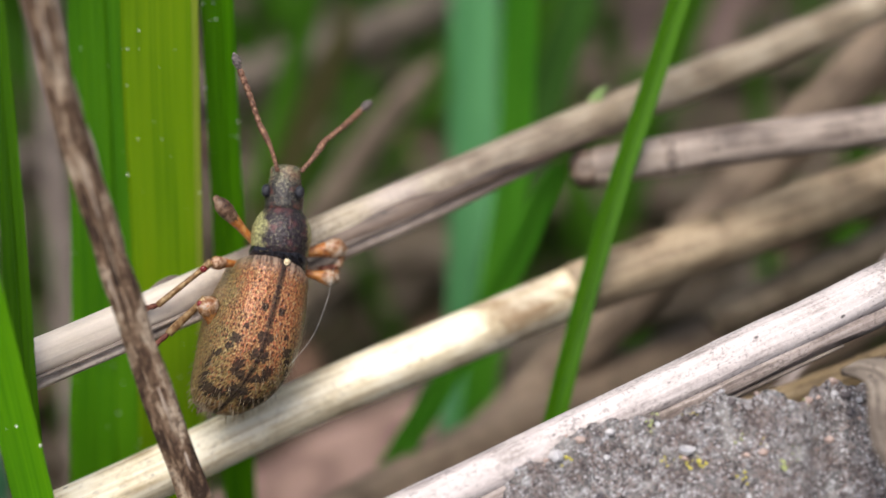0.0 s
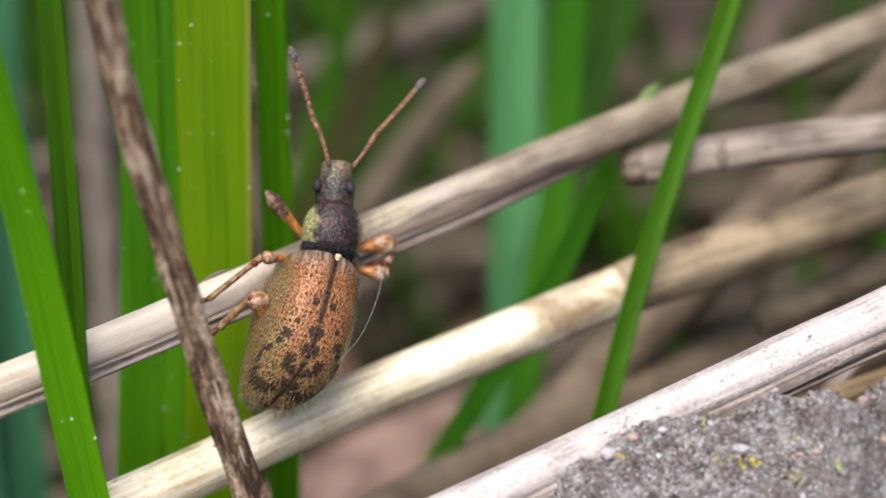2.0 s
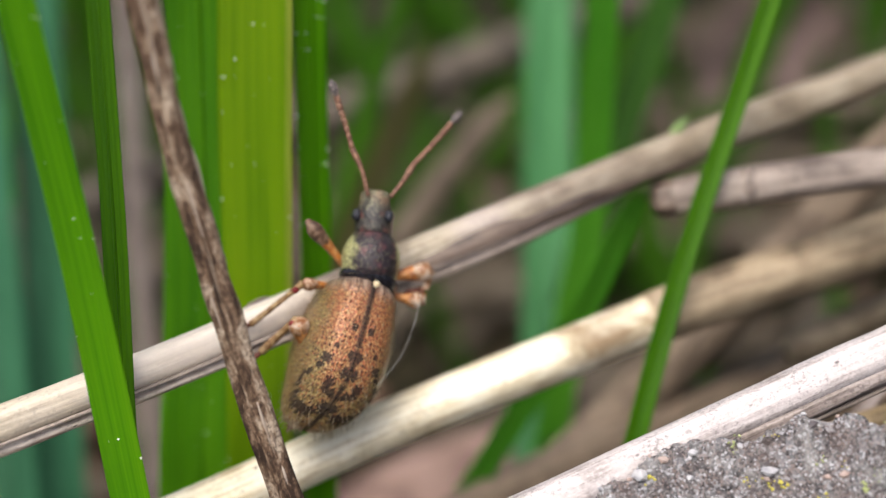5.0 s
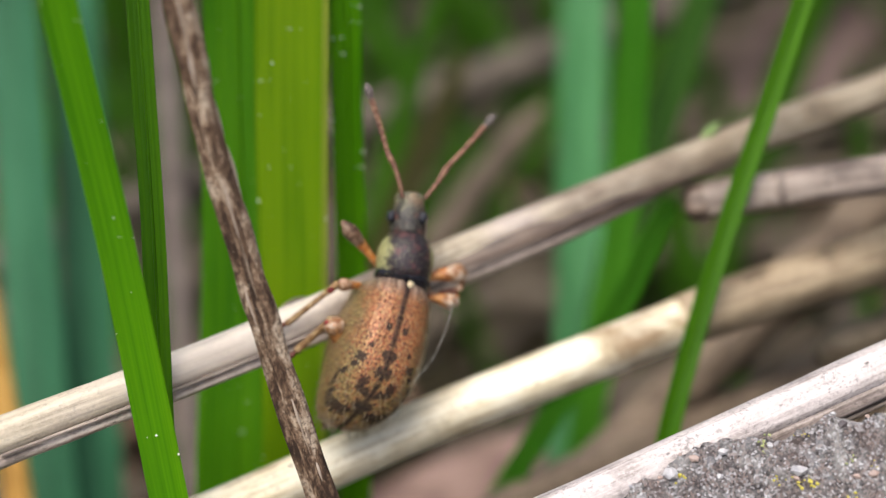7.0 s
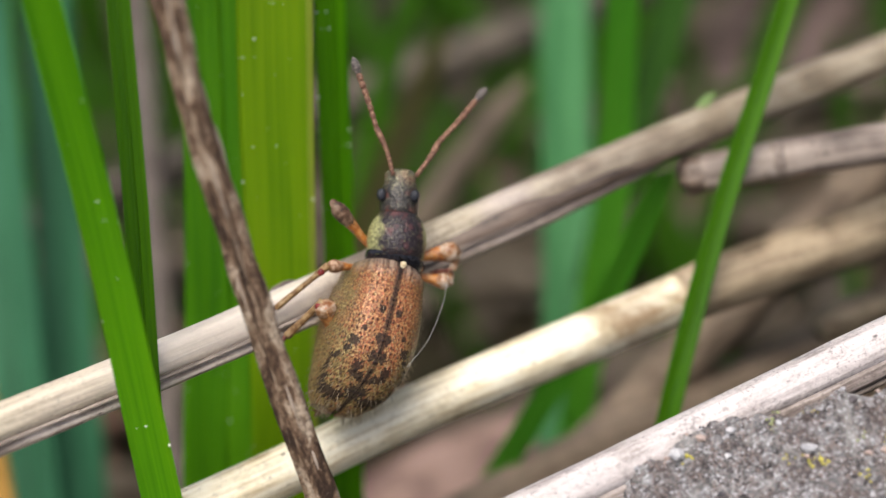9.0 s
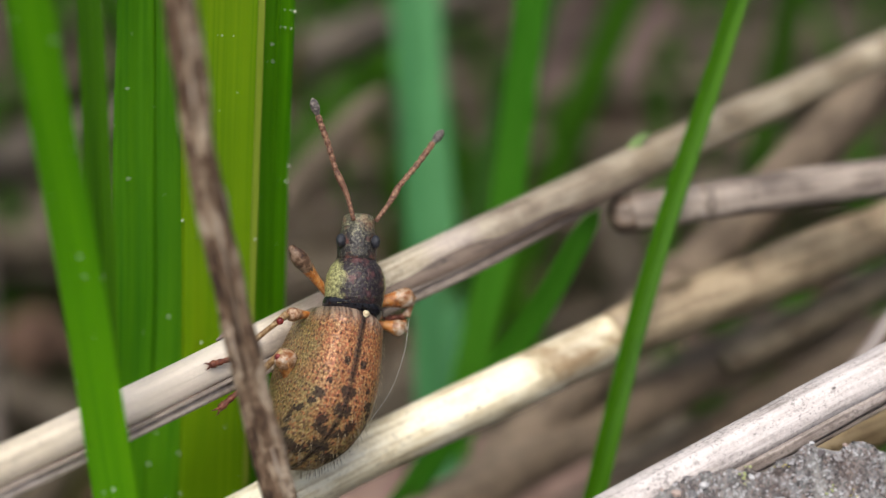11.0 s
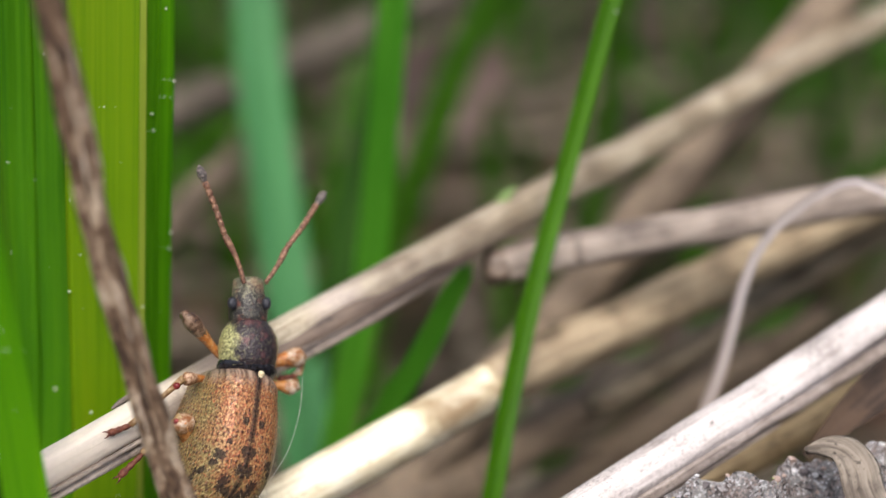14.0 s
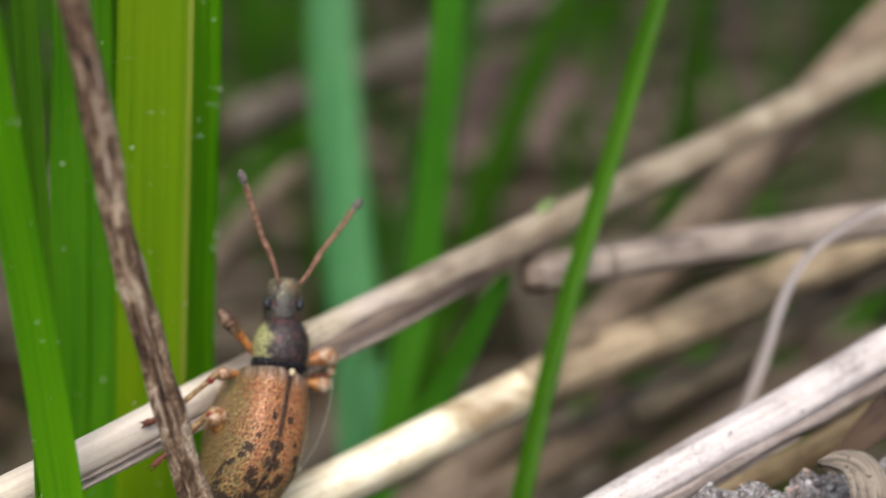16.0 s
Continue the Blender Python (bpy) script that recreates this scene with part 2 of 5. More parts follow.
# ---- mesh helpers ----
def smooth_path(points, n):
    """A centripetal spline through the points (mm), n even steps of its length: places in metres, and where each lies among the points."""
    p = [mm(q) for q in points]
    p = [2 * p[0] - p[1]] + p + [2 * p[-1] - p[-2]]
    t = [0.0]
    for a, b in zip(p, p[1:]):
        t.append(t[-1] + max((b - a).length, 1e-7) ** 0.5)
    fine, idx = [], []
    for i in range(1, len(p) - 2):
        for k in range(24):
            u = t[i] + (t[i + 1] - t[i]) * k / 24
            a = [((t[i + m] - u) * p[i + m - 1] + (u - t[i + m - 1]) * p[i + m]) / (t[i + m] - t[i + m - 1]) for m in (0, 1, 2)]
            b = [((t[i + m + 1] - u) * a[m] + (u - t[i + m - 1]) * a[m + 1]) / (t[i + m + 1] - t[i + m - 1]) for m in (0, 1)]
            fine.append(((t[i + 1] - u) * b[0] + (u - t[i]) * b[1]) / (t[i + 1] - t[i]))
            idx.append(i - 1 + k / 24)
    fine.append(p[-2].copy())
    idx.append(len(points) - 1.0)
    run = [0.0]
    for a, b in zip(fine, fine[1:]):
        run.append(run[-1] + (b - a).length)
    out, at, k = [], [], 0
    for m in range(n + 1):
        want = run[-1] * m / n
        while k < len(run) - 2 and run[k + 1] < want:
            k += 1
        w = (want - run[k]) / max(run[k + 1] - run[k], 1e-12)
        out.append(fine[k].lerp(fine[k + 1], w))
        at.append(idx[k] + (idx[k + 1] - idx[k]) * w)
    return out, at


def sized(size, s, at):
    """A size in mm: one number, a function of s, or one number for each point of the path."""
    if callable(size):
        return size(s)
    if isinstance(size, (list, tuple)):
        i = min(int(at), len(size) - 2)
        return size[i] + (size[i + 1] - size[i]) * (at - i)
    return size


def finish(bm, name, mat, parent=None, label="", smooth=True):
    me = bpy.data.meshes.new(name)
    bm.normal_update()
    bm.to_mesh(me)
    bm.free()
    if smooth:
        me.polygons.foreach_set("use_smooth", [True] * len(me.polygons))
    me.materials.append(mat)
    ob = new(name, me)
    if parent is not None:
        ob.parent = parent
    if label:
        ob["label"] = label
    return ob


def part(name, bm, mat, parent, label=""):
    return finish(bm, name, mat, parent, label)


def tube(bm, points, radius, n=40, sides=14, shape=None, flat=1.0, caps=True, side=Vector((0, 0, 1)), seed=0.0, wob=0.0):
    """Sweep a rounded section along a path. radius(s) in mm; shape(angle, s) scales it; strip coordinates in mm."""
    uvl = bm.loops.layers.uv["strip"]
    path, at = smooth_path(points, n)
    rings, length, dist = [], 0.0, []
    for k, p in enumerate(path):
        tan = (path[min(k + 1, n)] - path[max(k - 1, 0)]).normalized()
        sx = tan.cross(side)
        if sx.length < 1e-4:
            sx = tan.cross(Vector((1, 0, 0)))
        sx.normalize()
        sz = sx.cross(tan).normalized()
        if k:
            length += (p - path[k - 1]).length
        dist.append(length * 1000)
        s = k / n
        r = sized(radius, s, at[k])
        ring = []
        for j in range(sides):
            a = 2 * math.pi * j / sides
            q = r * (shape(a, s) if shape else 1.0)
            if wob:
                q *= 1 + wob * noise.noise(Vector((math.cos(a) * 1.3 + seed, math.sin(a) * 1.3, dist[-1] * 0.9 / max(r, 0.05) * 0.3)))
            ring.append(bm.verts.new(p + (sx * math.cos(a) + sz * math.sin(a) * flat) * q * MM))
        rings.append(ring)
    for k in range(n):
        for j in range(sides):
            f = bm.faces.new((rings[k][j], rings[k][(j + 1) % sides], rings[k + 1][(j + 1) % sides], rings[k + 1][j]))
            r = sized(radius, k / n, at[k])
            for lp, (jj, kk) in zip(f.loops, ((j, k), (j + 1, k), (j + 1, k + 1), (j, k + 1))):
                lp[uvl].uv = (jj / sides * 6.28 * max(r, 0.1) + seed * 3.1, dist[kk] + seed * 7.7)
    if caps:
        bm.faces.new(list(reversed(rings[0])))
        bm.faces.new(rings[-1])
    return rings


def named_uv(bm):
    bm.loops.layers.uv.new("strip")
    return bm


def strip(bm, points, width, face, fold=0.15, n=40, across=8, thick=0.06, twist=0.0, ribs=0.0, seed=0.0):
    """A grass blade: folded section with thickness, swept along a path. width(s) in mm; face: the side that it shows."""
    uvl = bm.loops.layers.uv["strip"]
    path, at = smooth_path(points, n)
    length, top, bot = 0.0, [], []
    dist = []
    for k, p in enumerate(path):
        tan = (path[min(k + 1, n)] - path[max(k - 1, 0)]).normalized()
        s = k / n
        sx = tan.cross(Vector(face)).normalized()
        sx = Matrix.Rotation(twist * (s - 0.5), 3, tan) @ sx
        sz = sx.cross(tan).normalized()
        if k:
            length += (p - path[k - 1]).length
        dist.append(length * 1000)
        w = sized(width, s, at[k])
        rt, rb = [], []
        for j in range(across + 1):
            x = j / across * 2 - 1
            h = fold * w * (x * x - 0.4) + ribs * math.cos(x * 14 + seed)
            e = 1 - abs(x) ** 6
            rt.append(bm.verts.new(p + (sx * x * w / 2 + sz * (h + thick * 0.5 * e)) * MM))
            rb.append(bm.verts.new(p + (sx * x * w / 2 + sz * (h - thick * 0.5 * e)) * MM) if 0 < j < across else rt[-1])
        top.append(rt)
        bot.append(rb)
    for k in range(n):
        w = sized(width, k / n, at[k])
        for j in range(across):
            for rows, flip in ((top, False), (bot, True)):
                vs = [rows[k][j], rows[k][j + 1], rows[k + 1][j + 1], rows[k + 1][j]]
                co = [(j, k), (j + 1, k), (j + 1, k + 1), (j, k + 1)]
                if flip:
                    vs.reverse(), co.reverse()
                if len(set(vs)) < 3:
                    continue
                f = bm.faces.new(vs)
                for lp, (jj, kk) in zip(f.loops, co):
                    lp[uvl].uv = ((jj / across - 0.5) * w + seed * 3.3, dist[kk] + seed * 9.1)


def lerp(stops):
    def at(s):
        for (a, va), (b, vb) in zip(stops, stops[1:]):
            if s <= b:
                return va + (vb - va) * (s - a) / (b - a)
        return stops[-1][1]

    return at


# ---- ground ----
def build_ground():
    k = Mat("soil", 0.9, 0.2)
    a = k.noise(k.scaled(0.12, 0.12, 0.12), 1.0, 6, 0.6)
    b = k.noise(k.scaled(0.9, 0.9, 0.9), 1.0, 4, 0.6)
    base = k.ramp(a, [(0.3, (0.018, 0.014, 0.009)), (0.5, (0.05, 0.036, 0.023)), (0.7, (0.12, 0.085, 0.055))])
    k.colour(k.mix(k.grey(b, 0.45, 0.65), base, (0.03, 0.045, 0.012)))
    k.bump(b, 1.0, 1.0)
    bm = named_uv(bmesh.new())
    n = 70
    rows = []
    for j in range(n + 1):
        row = []
        for i in range(n + 1):
            u, v = i / n * 2 - 1, j / n * 2 - 1
            x = u * 90 + (u**9) * 60000
            y = v * 90 + 40 + (v**9) * 60000
            h = 0.0
            if abs(u) < 0.95 and abs(v) < 0.95:
                h = 3.0 * noise.noise(Vector((x * 0.05, y * 0.05, 0))) + 1.2 * noise.noise(Vector((x * 0.2, y * 0.2, 3)))
            row.append(bm.verts.new(mm((x, y, h))))
        rows.append(row)
    for j in range(n):
        for i in range(n):
            bm.faces.new((rows[j][i], rows[j][i + 1], rows[j + 1][i + 1], rows[j + 1][i]))
    tagged(finish(bm, "ground", k.m), "dark brown soil with plant litter and moss", "ground", kind="structure")


build_ground()


# ---- dry stems ----
def dry_stem(points, radius, mat, label, n=190, sides=18, flute=0.05, seed=1.0, wob=0.06):
    bm = named_uv(bmesh.new())
    tube(bm, points, radius, n, sides, lambda a, s: 1 + flute * math.cos(5 * a + seed) + 0.5 * flute * math.cos(9 * a + 3 * s), seed=seed, wob=wob)
    return tagged(finish(bm, "straw", mat), label, "straw", "dry grass stems")


def knot(stem, place, way, radius, mat, label="swollen stem node"):
    """A raised ring round a stem."""
    c, w = Vector(place), Vector(way).normalized()
    bm = named_uv(bmesh.new())
    tube(bm, [tuple(c - w * 0.14), tuple(c - w * 0.05), tuple(c + w * 0.05), tuple(c + w * 0.14)], [radius * 0.98, radius * 1.1, radius * 1.09, radius * 0.98], 8, 16, wob=0.08)
    part("node", bm, mat, stem, label)


def straws():
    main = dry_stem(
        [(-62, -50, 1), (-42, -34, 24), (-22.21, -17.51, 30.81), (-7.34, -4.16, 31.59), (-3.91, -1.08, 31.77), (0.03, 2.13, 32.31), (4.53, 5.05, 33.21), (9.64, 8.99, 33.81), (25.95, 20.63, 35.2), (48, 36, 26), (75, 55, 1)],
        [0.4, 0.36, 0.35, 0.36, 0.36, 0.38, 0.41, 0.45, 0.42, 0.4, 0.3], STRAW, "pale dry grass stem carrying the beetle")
    for pts, r, sd, mat, label in (
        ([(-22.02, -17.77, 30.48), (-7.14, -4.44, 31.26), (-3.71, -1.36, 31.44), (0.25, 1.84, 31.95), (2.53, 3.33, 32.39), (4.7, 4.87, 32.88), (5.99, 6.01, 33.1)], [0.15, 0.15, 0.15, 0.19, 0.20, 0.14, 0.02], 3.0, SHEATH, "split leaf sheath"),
        ([(-7.15, -4.62, 31.46), (-3.72, -1.54, 31.64), (0.22, 1.66, 32.16), (2.51, 3.16, 32.6), (4.69, 4.7, 33.05)], [0.04, 0.05, 0.06, 0.05, 0.02], 9.0, STRAW_MAUVE, "pale torn ridge of the sheath"),
        # Dark sheath strip that puts shade on the stem's lower half by colour
        ([(-1.6, 0.5, 31.95), (0.13, 1.92, 32.21), (2.42, 3.4, 32.66), (4.62, 4.89, 33.1), (6.65, 6.52, 33.28), (8.21, 7.89, 33.46)], [0.05, 0.26, 0.28, 0.28, 0.26, 0.1], 14.0, SHEATH_DARK, "dark strip of the split sheath, the stem's lower shade in its colour"),
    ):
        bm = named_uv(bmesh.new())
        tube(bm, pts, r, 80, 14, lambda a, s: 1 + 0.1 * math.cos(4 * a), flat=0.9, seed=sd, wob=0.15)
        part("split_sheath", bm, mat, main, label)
    bm = named_uv(bmesh.new())
    strip(bm, [(6.07, 6.38, 33.53), (6.17, 6.43, 33.83), (6.32, 6.43, 34.08), (6.47, 6.38, 34.23)], [0.3, 0.3, 0.18, 0.02], (0, -0.9, 0.4), 0.1, 14, 6)
    part("shoot", bm, SHOOT, main, "tiny light green shoot")
    gold = dry_stem(
        [(-52, -36, 1), (-36, -25, 19), (-19.23, -12.61, 25.56), (-2.65, -1.04, 28.59), (0.11, 0.72, 29.2), (3.09, 2.41, 29.77), (6.27, 4.55, 30.16), (9.7, 6.46, 30.57), (27.36, 16.5, 31.9), (50, 29, 24), (75, 44, 1)],
        [0.5, 0.5, 0.5, 0.53, 0.54, 0.56, 0.57, 0.5, 0.4, 0.36, 0.3], STRAW_GOLD, "thick golden dry stem with brown patches", seed=4.0)
    bm = named_uv(bmesh.new())
    tube(bm, [(5.73, 4.04, 30.17), (6.27, 4.55, 30.16), (9.7, 6.46, 30.57), (27.36, 16.5, 31.9), (40, 23.4, 28.7)], [0.61, 0.63, 0.66, 0.65, 0.6], 110, 20, lambda a, s: 1 + 0.05 * math.cos(5 * a + 4) + 0.012 * math.cos(17 * a), seed=41.0, wob=0.05)
    part("leaf_sheath", bm, SHEATH_TAN, gold, "dull brown leaf sheath wrapped round the stem")
    grey = dry_stem(
        [(-45, -28, 1), (-30, -20, 17), (-13.49, -11.68, 25.16), (3.86, -3.13, 30.24), (5.26, -2.44, 30.65), (6.7, -1.75, 31.06), (8.16, -1.05, 31.48), (9.64, -0.34, 31.91), (27.08, 8.03, 35.5), (50, 19, 26), (75, 31, 1)],
        [0.4, 0.4, 0.4, 0.40, 0.41, 0.42, 0.42, 0.43, 0.42, 0.4, 0.3], STRAW_GREY, "bleached whitish dry stem lying across the stone", seed=6.0)
    bm = named_uv(bmesh.new())
    tube(bm, [(-4, -7.2, 27.6), (2.0, -4.28, 29.37), (5.26, -2.68, 30.33), (6.7, -1.99, 30.74), (8.16, -1.29, 31.16), (9.64, -0.58, 31.59), (18, 3.4, 33.45)], [0.1, 0.24, 0.27, 0.28, 0.29, 0.29, 0.2], 90, 20, lambda a, s: 1 + 0.09 * math.cos(9 * a + 1), seed=12, wob=0.12)
    part("split_sheath", bm, SHEATH_PALE, grey, "grey-brown grooved leaf sheath, torn open")
    bm = named_uv(bmesh.new())
    tube(bm, [(3.0, -4.0, 29.32), (5.26, -2.86, 30.02), (6.7, -2.17, 30.43), (8.16, -1.47, 30.86), (11, -0.15, 31.65)], [0.03, 0.08, 0.1, 0.09, 0.03], 50, 8, seed=22, wob=0.25)
    part("torn_edge", bm, STRAW_MAUVE, grey, "curled torn edge of the sheath")
    snapped = dry_stem(
        [(5.79, 5.68, 32.45), (5.95, 5.69, 32.48), (6.92, 5.76, 32.64), (8.04, 5.84, 32.84), (9.16, 5.91, 33.03), (10.27, 5.99, 33.21), (22, 7.0, 34.2), (45, 14, 26), (75, 26, 1)],
        [0.36, 0.41, 0.42, 0.42, 0.43, 0.43, 0.42, 0.4, 0.3], STRAW_MAUVE, "greyish dry stem with a snapped-off end", n=150, seed=8.0, flute=0.07)
    bm = named_uv(bmesh.new())
    tube(bm, [(5.66, 5.67, 32.43), (5.74, 5.675, 32.445), (5.86, 5.68, 32.465), (6.05, 5.69, 32.5), (6.2, 5.7, 32.52)], [0.18, 0.34, 0.42, 0.44, 0.40], 14, 22, lambda a, s: 1 + 0.12 * math.cos(7 * a) * (1 - s) + 0.08 * math.cos(13 * a + 1), seed=31.0, wob=0.35)
    part("broken_end", bm, SHEATH_DARK, snapped, "dark ragged broken end")
    knot(snapped, (7.9, 5.83, 32.82), (1, 0.07, 0.18), 0.425, STRAW_MAUVE)
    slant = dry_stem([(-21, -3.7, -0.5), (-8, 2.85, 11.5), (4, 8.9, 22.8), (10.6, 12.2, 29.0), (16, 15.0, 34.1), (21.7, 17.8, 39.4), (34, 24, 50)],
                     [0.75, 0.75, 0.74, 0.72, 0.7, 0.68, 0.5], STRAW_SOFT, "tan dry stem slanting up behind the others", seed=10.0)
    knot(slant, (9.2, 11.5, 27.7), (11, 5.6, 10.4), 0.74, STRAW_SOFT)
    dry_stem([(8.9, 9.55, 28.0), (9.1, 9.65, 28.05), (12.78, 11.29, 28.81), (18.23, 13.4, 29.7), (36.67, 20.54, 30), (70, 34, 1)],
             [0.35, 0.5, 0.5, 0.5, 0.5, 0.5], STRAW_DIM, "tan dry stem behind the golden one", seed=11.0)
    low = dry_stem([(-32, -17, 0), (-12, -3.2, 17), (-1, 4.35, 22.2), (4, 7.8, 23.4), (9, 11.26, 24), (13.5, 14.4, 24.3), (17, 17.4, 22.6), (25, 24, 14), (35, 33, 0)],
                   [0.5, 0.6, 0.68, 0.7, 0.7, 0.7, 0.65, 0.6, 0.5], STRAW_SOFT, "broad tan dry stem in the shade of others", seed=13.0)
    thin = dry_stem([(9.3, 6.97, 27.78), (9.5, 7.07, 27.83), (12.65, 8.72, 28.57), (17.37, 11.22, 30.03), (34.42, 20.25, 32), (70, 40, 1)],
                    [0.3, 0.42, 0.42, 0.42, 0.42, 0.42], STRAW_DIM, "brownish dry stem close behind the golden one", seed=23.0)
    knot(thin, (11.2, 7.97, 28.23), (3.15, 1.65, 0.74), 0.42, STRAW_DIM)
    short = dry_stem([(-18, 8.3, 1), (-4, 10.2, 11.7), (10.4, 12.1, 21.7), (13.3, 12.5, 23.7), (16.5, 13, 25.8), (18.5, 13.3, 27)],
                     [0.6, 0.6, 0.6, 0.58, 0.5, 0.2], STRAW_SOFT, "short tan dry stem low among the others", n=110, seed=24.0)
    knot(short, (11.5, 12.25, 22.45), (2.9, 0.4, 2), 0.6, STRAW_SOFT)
    knot(low, (7.0, 9.88, 23.77), (5, 3.46, 0.6), 0.7, STRAW_SOFT)
    ochre = dry_stem([(-42, -18, 1), (-9.04, -5.59, 24.5), (9.29, 1.03, 29.0), (12.06, 2.03, 29.68), (14.85, 3.15, 30.63), (32.55, 10.25, 34), (70, 26, 1)],
             [0.35] * 7, STRAW_TAN, "ochre dry stem under the bleached one", seed=15.0)
    knot(ochre, (12.06, 2.03, 29.68), (2.8, 1.1, 0.9), 0.35, STRAW_TAN)
    pale = dry_stem([(-17.8, 50, 66), (-16.6, 44.3, 53.1), (-14.2, 31.9, 28.1), (-13.6, 28.9, 22.1), (-12.9, 25.9, 16.0), (-11.2, 19.0, 0.5)],
             [0.4, 0.46, 0.5, 0.5, 0.5, 0.55], STRAW_MAUVE, "upright pale pinkish dry stem", n=70, seed=16.0)
    knot(pale, (-13.6, 28.9, 22.1), (0.7, -3, -6.1), 0.5, STRAW_MAUVE)
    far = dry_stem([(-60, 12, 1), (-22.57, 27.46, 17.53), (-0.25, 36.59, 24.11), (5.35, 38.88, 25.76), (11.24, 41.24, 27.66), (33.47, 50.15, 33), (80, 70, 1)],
             [0.9] * 7, STRAW_FAR, "broad dry stem far behind, coloured dark for shade", n=90, seed=17.0)
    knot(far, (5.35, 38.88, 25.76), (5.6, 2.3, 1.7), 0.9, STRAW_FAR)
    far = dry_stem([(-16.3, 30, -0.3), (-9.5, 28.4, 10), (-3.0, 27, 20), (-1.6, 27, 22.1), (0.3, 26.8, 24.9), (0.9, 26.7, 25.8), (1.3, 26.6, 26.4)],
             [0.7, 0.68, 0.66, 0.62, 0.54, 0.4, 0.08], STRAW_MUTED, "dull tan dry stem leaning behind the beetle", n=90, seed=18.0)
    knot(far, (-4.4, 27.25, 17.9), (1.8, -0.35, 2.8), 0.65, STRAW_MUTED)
    bm = named_uv(bmesh.new())
    strip(bm, [(-13.4, 27, -0.3), (-8.2, 26.6, 12.5), (-4.2, 26, 22.1), (-2.6, 25.8, 25.9), (-1.9, 25.6, 27.6), (-1.4, 25.5, 29)], [0.9, 1.1, 1.2, 1.1, 0.8, 0.1], (0.3, -0.85, 0.4), 0.15, 50, 8, 0.06, 0.2, 0.01, 5.0)
    tagged(finish(bm, "dead_grass_blade", BLADE_OLIVE), "dull olive-tan dying grass blade behind the beetle", "grass blade")
    dry_stem([(-18, 20, 52), (-16.88, 16.74, 42.49), (-12.78, 8.26, 24.84), (-12.19, 7.04, 22.3), (-8.09, -1.44, 2)],
             [0.2, 0.3, 0.4, 0.4, 0.4], STRAW_OCHRE, "short upright ochre dead blade", n=60, seed=19.0)
    # withered, curling leaf strip
    bm = named_uv(bmesh.new())
    strip(bm, [(17, 1.6, 33.2), (15.2, 2.4, 35.2), (13.97, 3.0, 35.62), (13.34, 3.4, 35.72), (12.9, 3.65, 35.4), (12.28, 3.96, 34.66), (11.76, 4.11, 33.75), (11.5, 4.1, 32.7), (11.36, 4.0, 31.4), (11.2, 3.87, 30.5), (10.97, 3.71, 29.6), (10.6, 3.2, 26), (9, 2, 0)],
          [0.1, 0.17, 0.19, 0.2, 0.21, 0.21, 0.2, 0.24, 0.28, 0.3, 0.34, 0.3, 0.3], (-0.35, -0.75, 0.6), 0.24, 110, 8, 0.05, 0.6, 0.02, 2.0)
    return tagged(finish(bm, "withered_leaf", WITHERED), "thin pale withered leaf curling over", "leaf")


CURLED_LEAF = straws()


# ---- grass ----
SPECK = Mat("pale_speck", 0.6, 0.3).colour((0.75, 0.78, 0.62)).m


def grass(points, width, mat, label, face=(0.05, -0.88, 0.45), fold=0.12, seed=0.0, twist=0.0, ribs=0.012, n=110, specks=0, span=(0.25, 0.6), keel=0.0):
    bm = named_uv(bmesh.new())
    strip(bm, points, width, face, fold, n, 14, 0.07, twist, ribs, seed)
    ob = tagged(finish(bm, "grass_blade", mat), label, "grass blade", "grass blades")
    if keel:
        path, at = smooth_path(points, 60)
        bm = named_uv(bmesh.new())
        mid = [tuple(p * 1000 + Vector(face).normalized() * (0.045 - 0.4 * fold * sized(width, k / 60, at[k]))) for k, p in enumerate(path)][::3]
        strip(bm, mid, [max(0.05, keel * sized(width, k / 20, at[k * 3])) for k in range(21)], face, -0.25, n, 4, 0.03, twist, 0.0, seed + 0.4)
        part("midrib", bm, mat, ob, "raised midrib of the blade")
    rnd = random.Random(seed * 17 + 3)
    path, at = smooth_path(points, 200)
    for k in range(specks):
        i = int(200 * rnd.uniform(*span))
        tan = (path[i + 1] - path[i]).normalized()
        sx = tan.cross(Vector(face)).normalized()
        sz = sx.cross(tan)
        w = sized(width, i / 200, at[i])
        x = rnd.choice((-0.97, 0.97)) if rnd.random() < 0.22 else rnd.uniform(-0.95, 0.95)
        h = fold * w * (x * x - 0.4) + 0.045
        r = rnd.choice((0.01, 0.012, 0.015, 0.019, 0.028))
        bm = bmesh.new()
        bmesh.ops.create_icosphere(bm, subdivisions=1, radius=r * MM)
        for v in bm.verts:
            v.co = v.co * rnd.uniform(0.7, 1.2) + path[i] + (sx * x * w / 2 + sz * h) * MM
        finish(bm, "speck", SPECK, ob)
    return ob


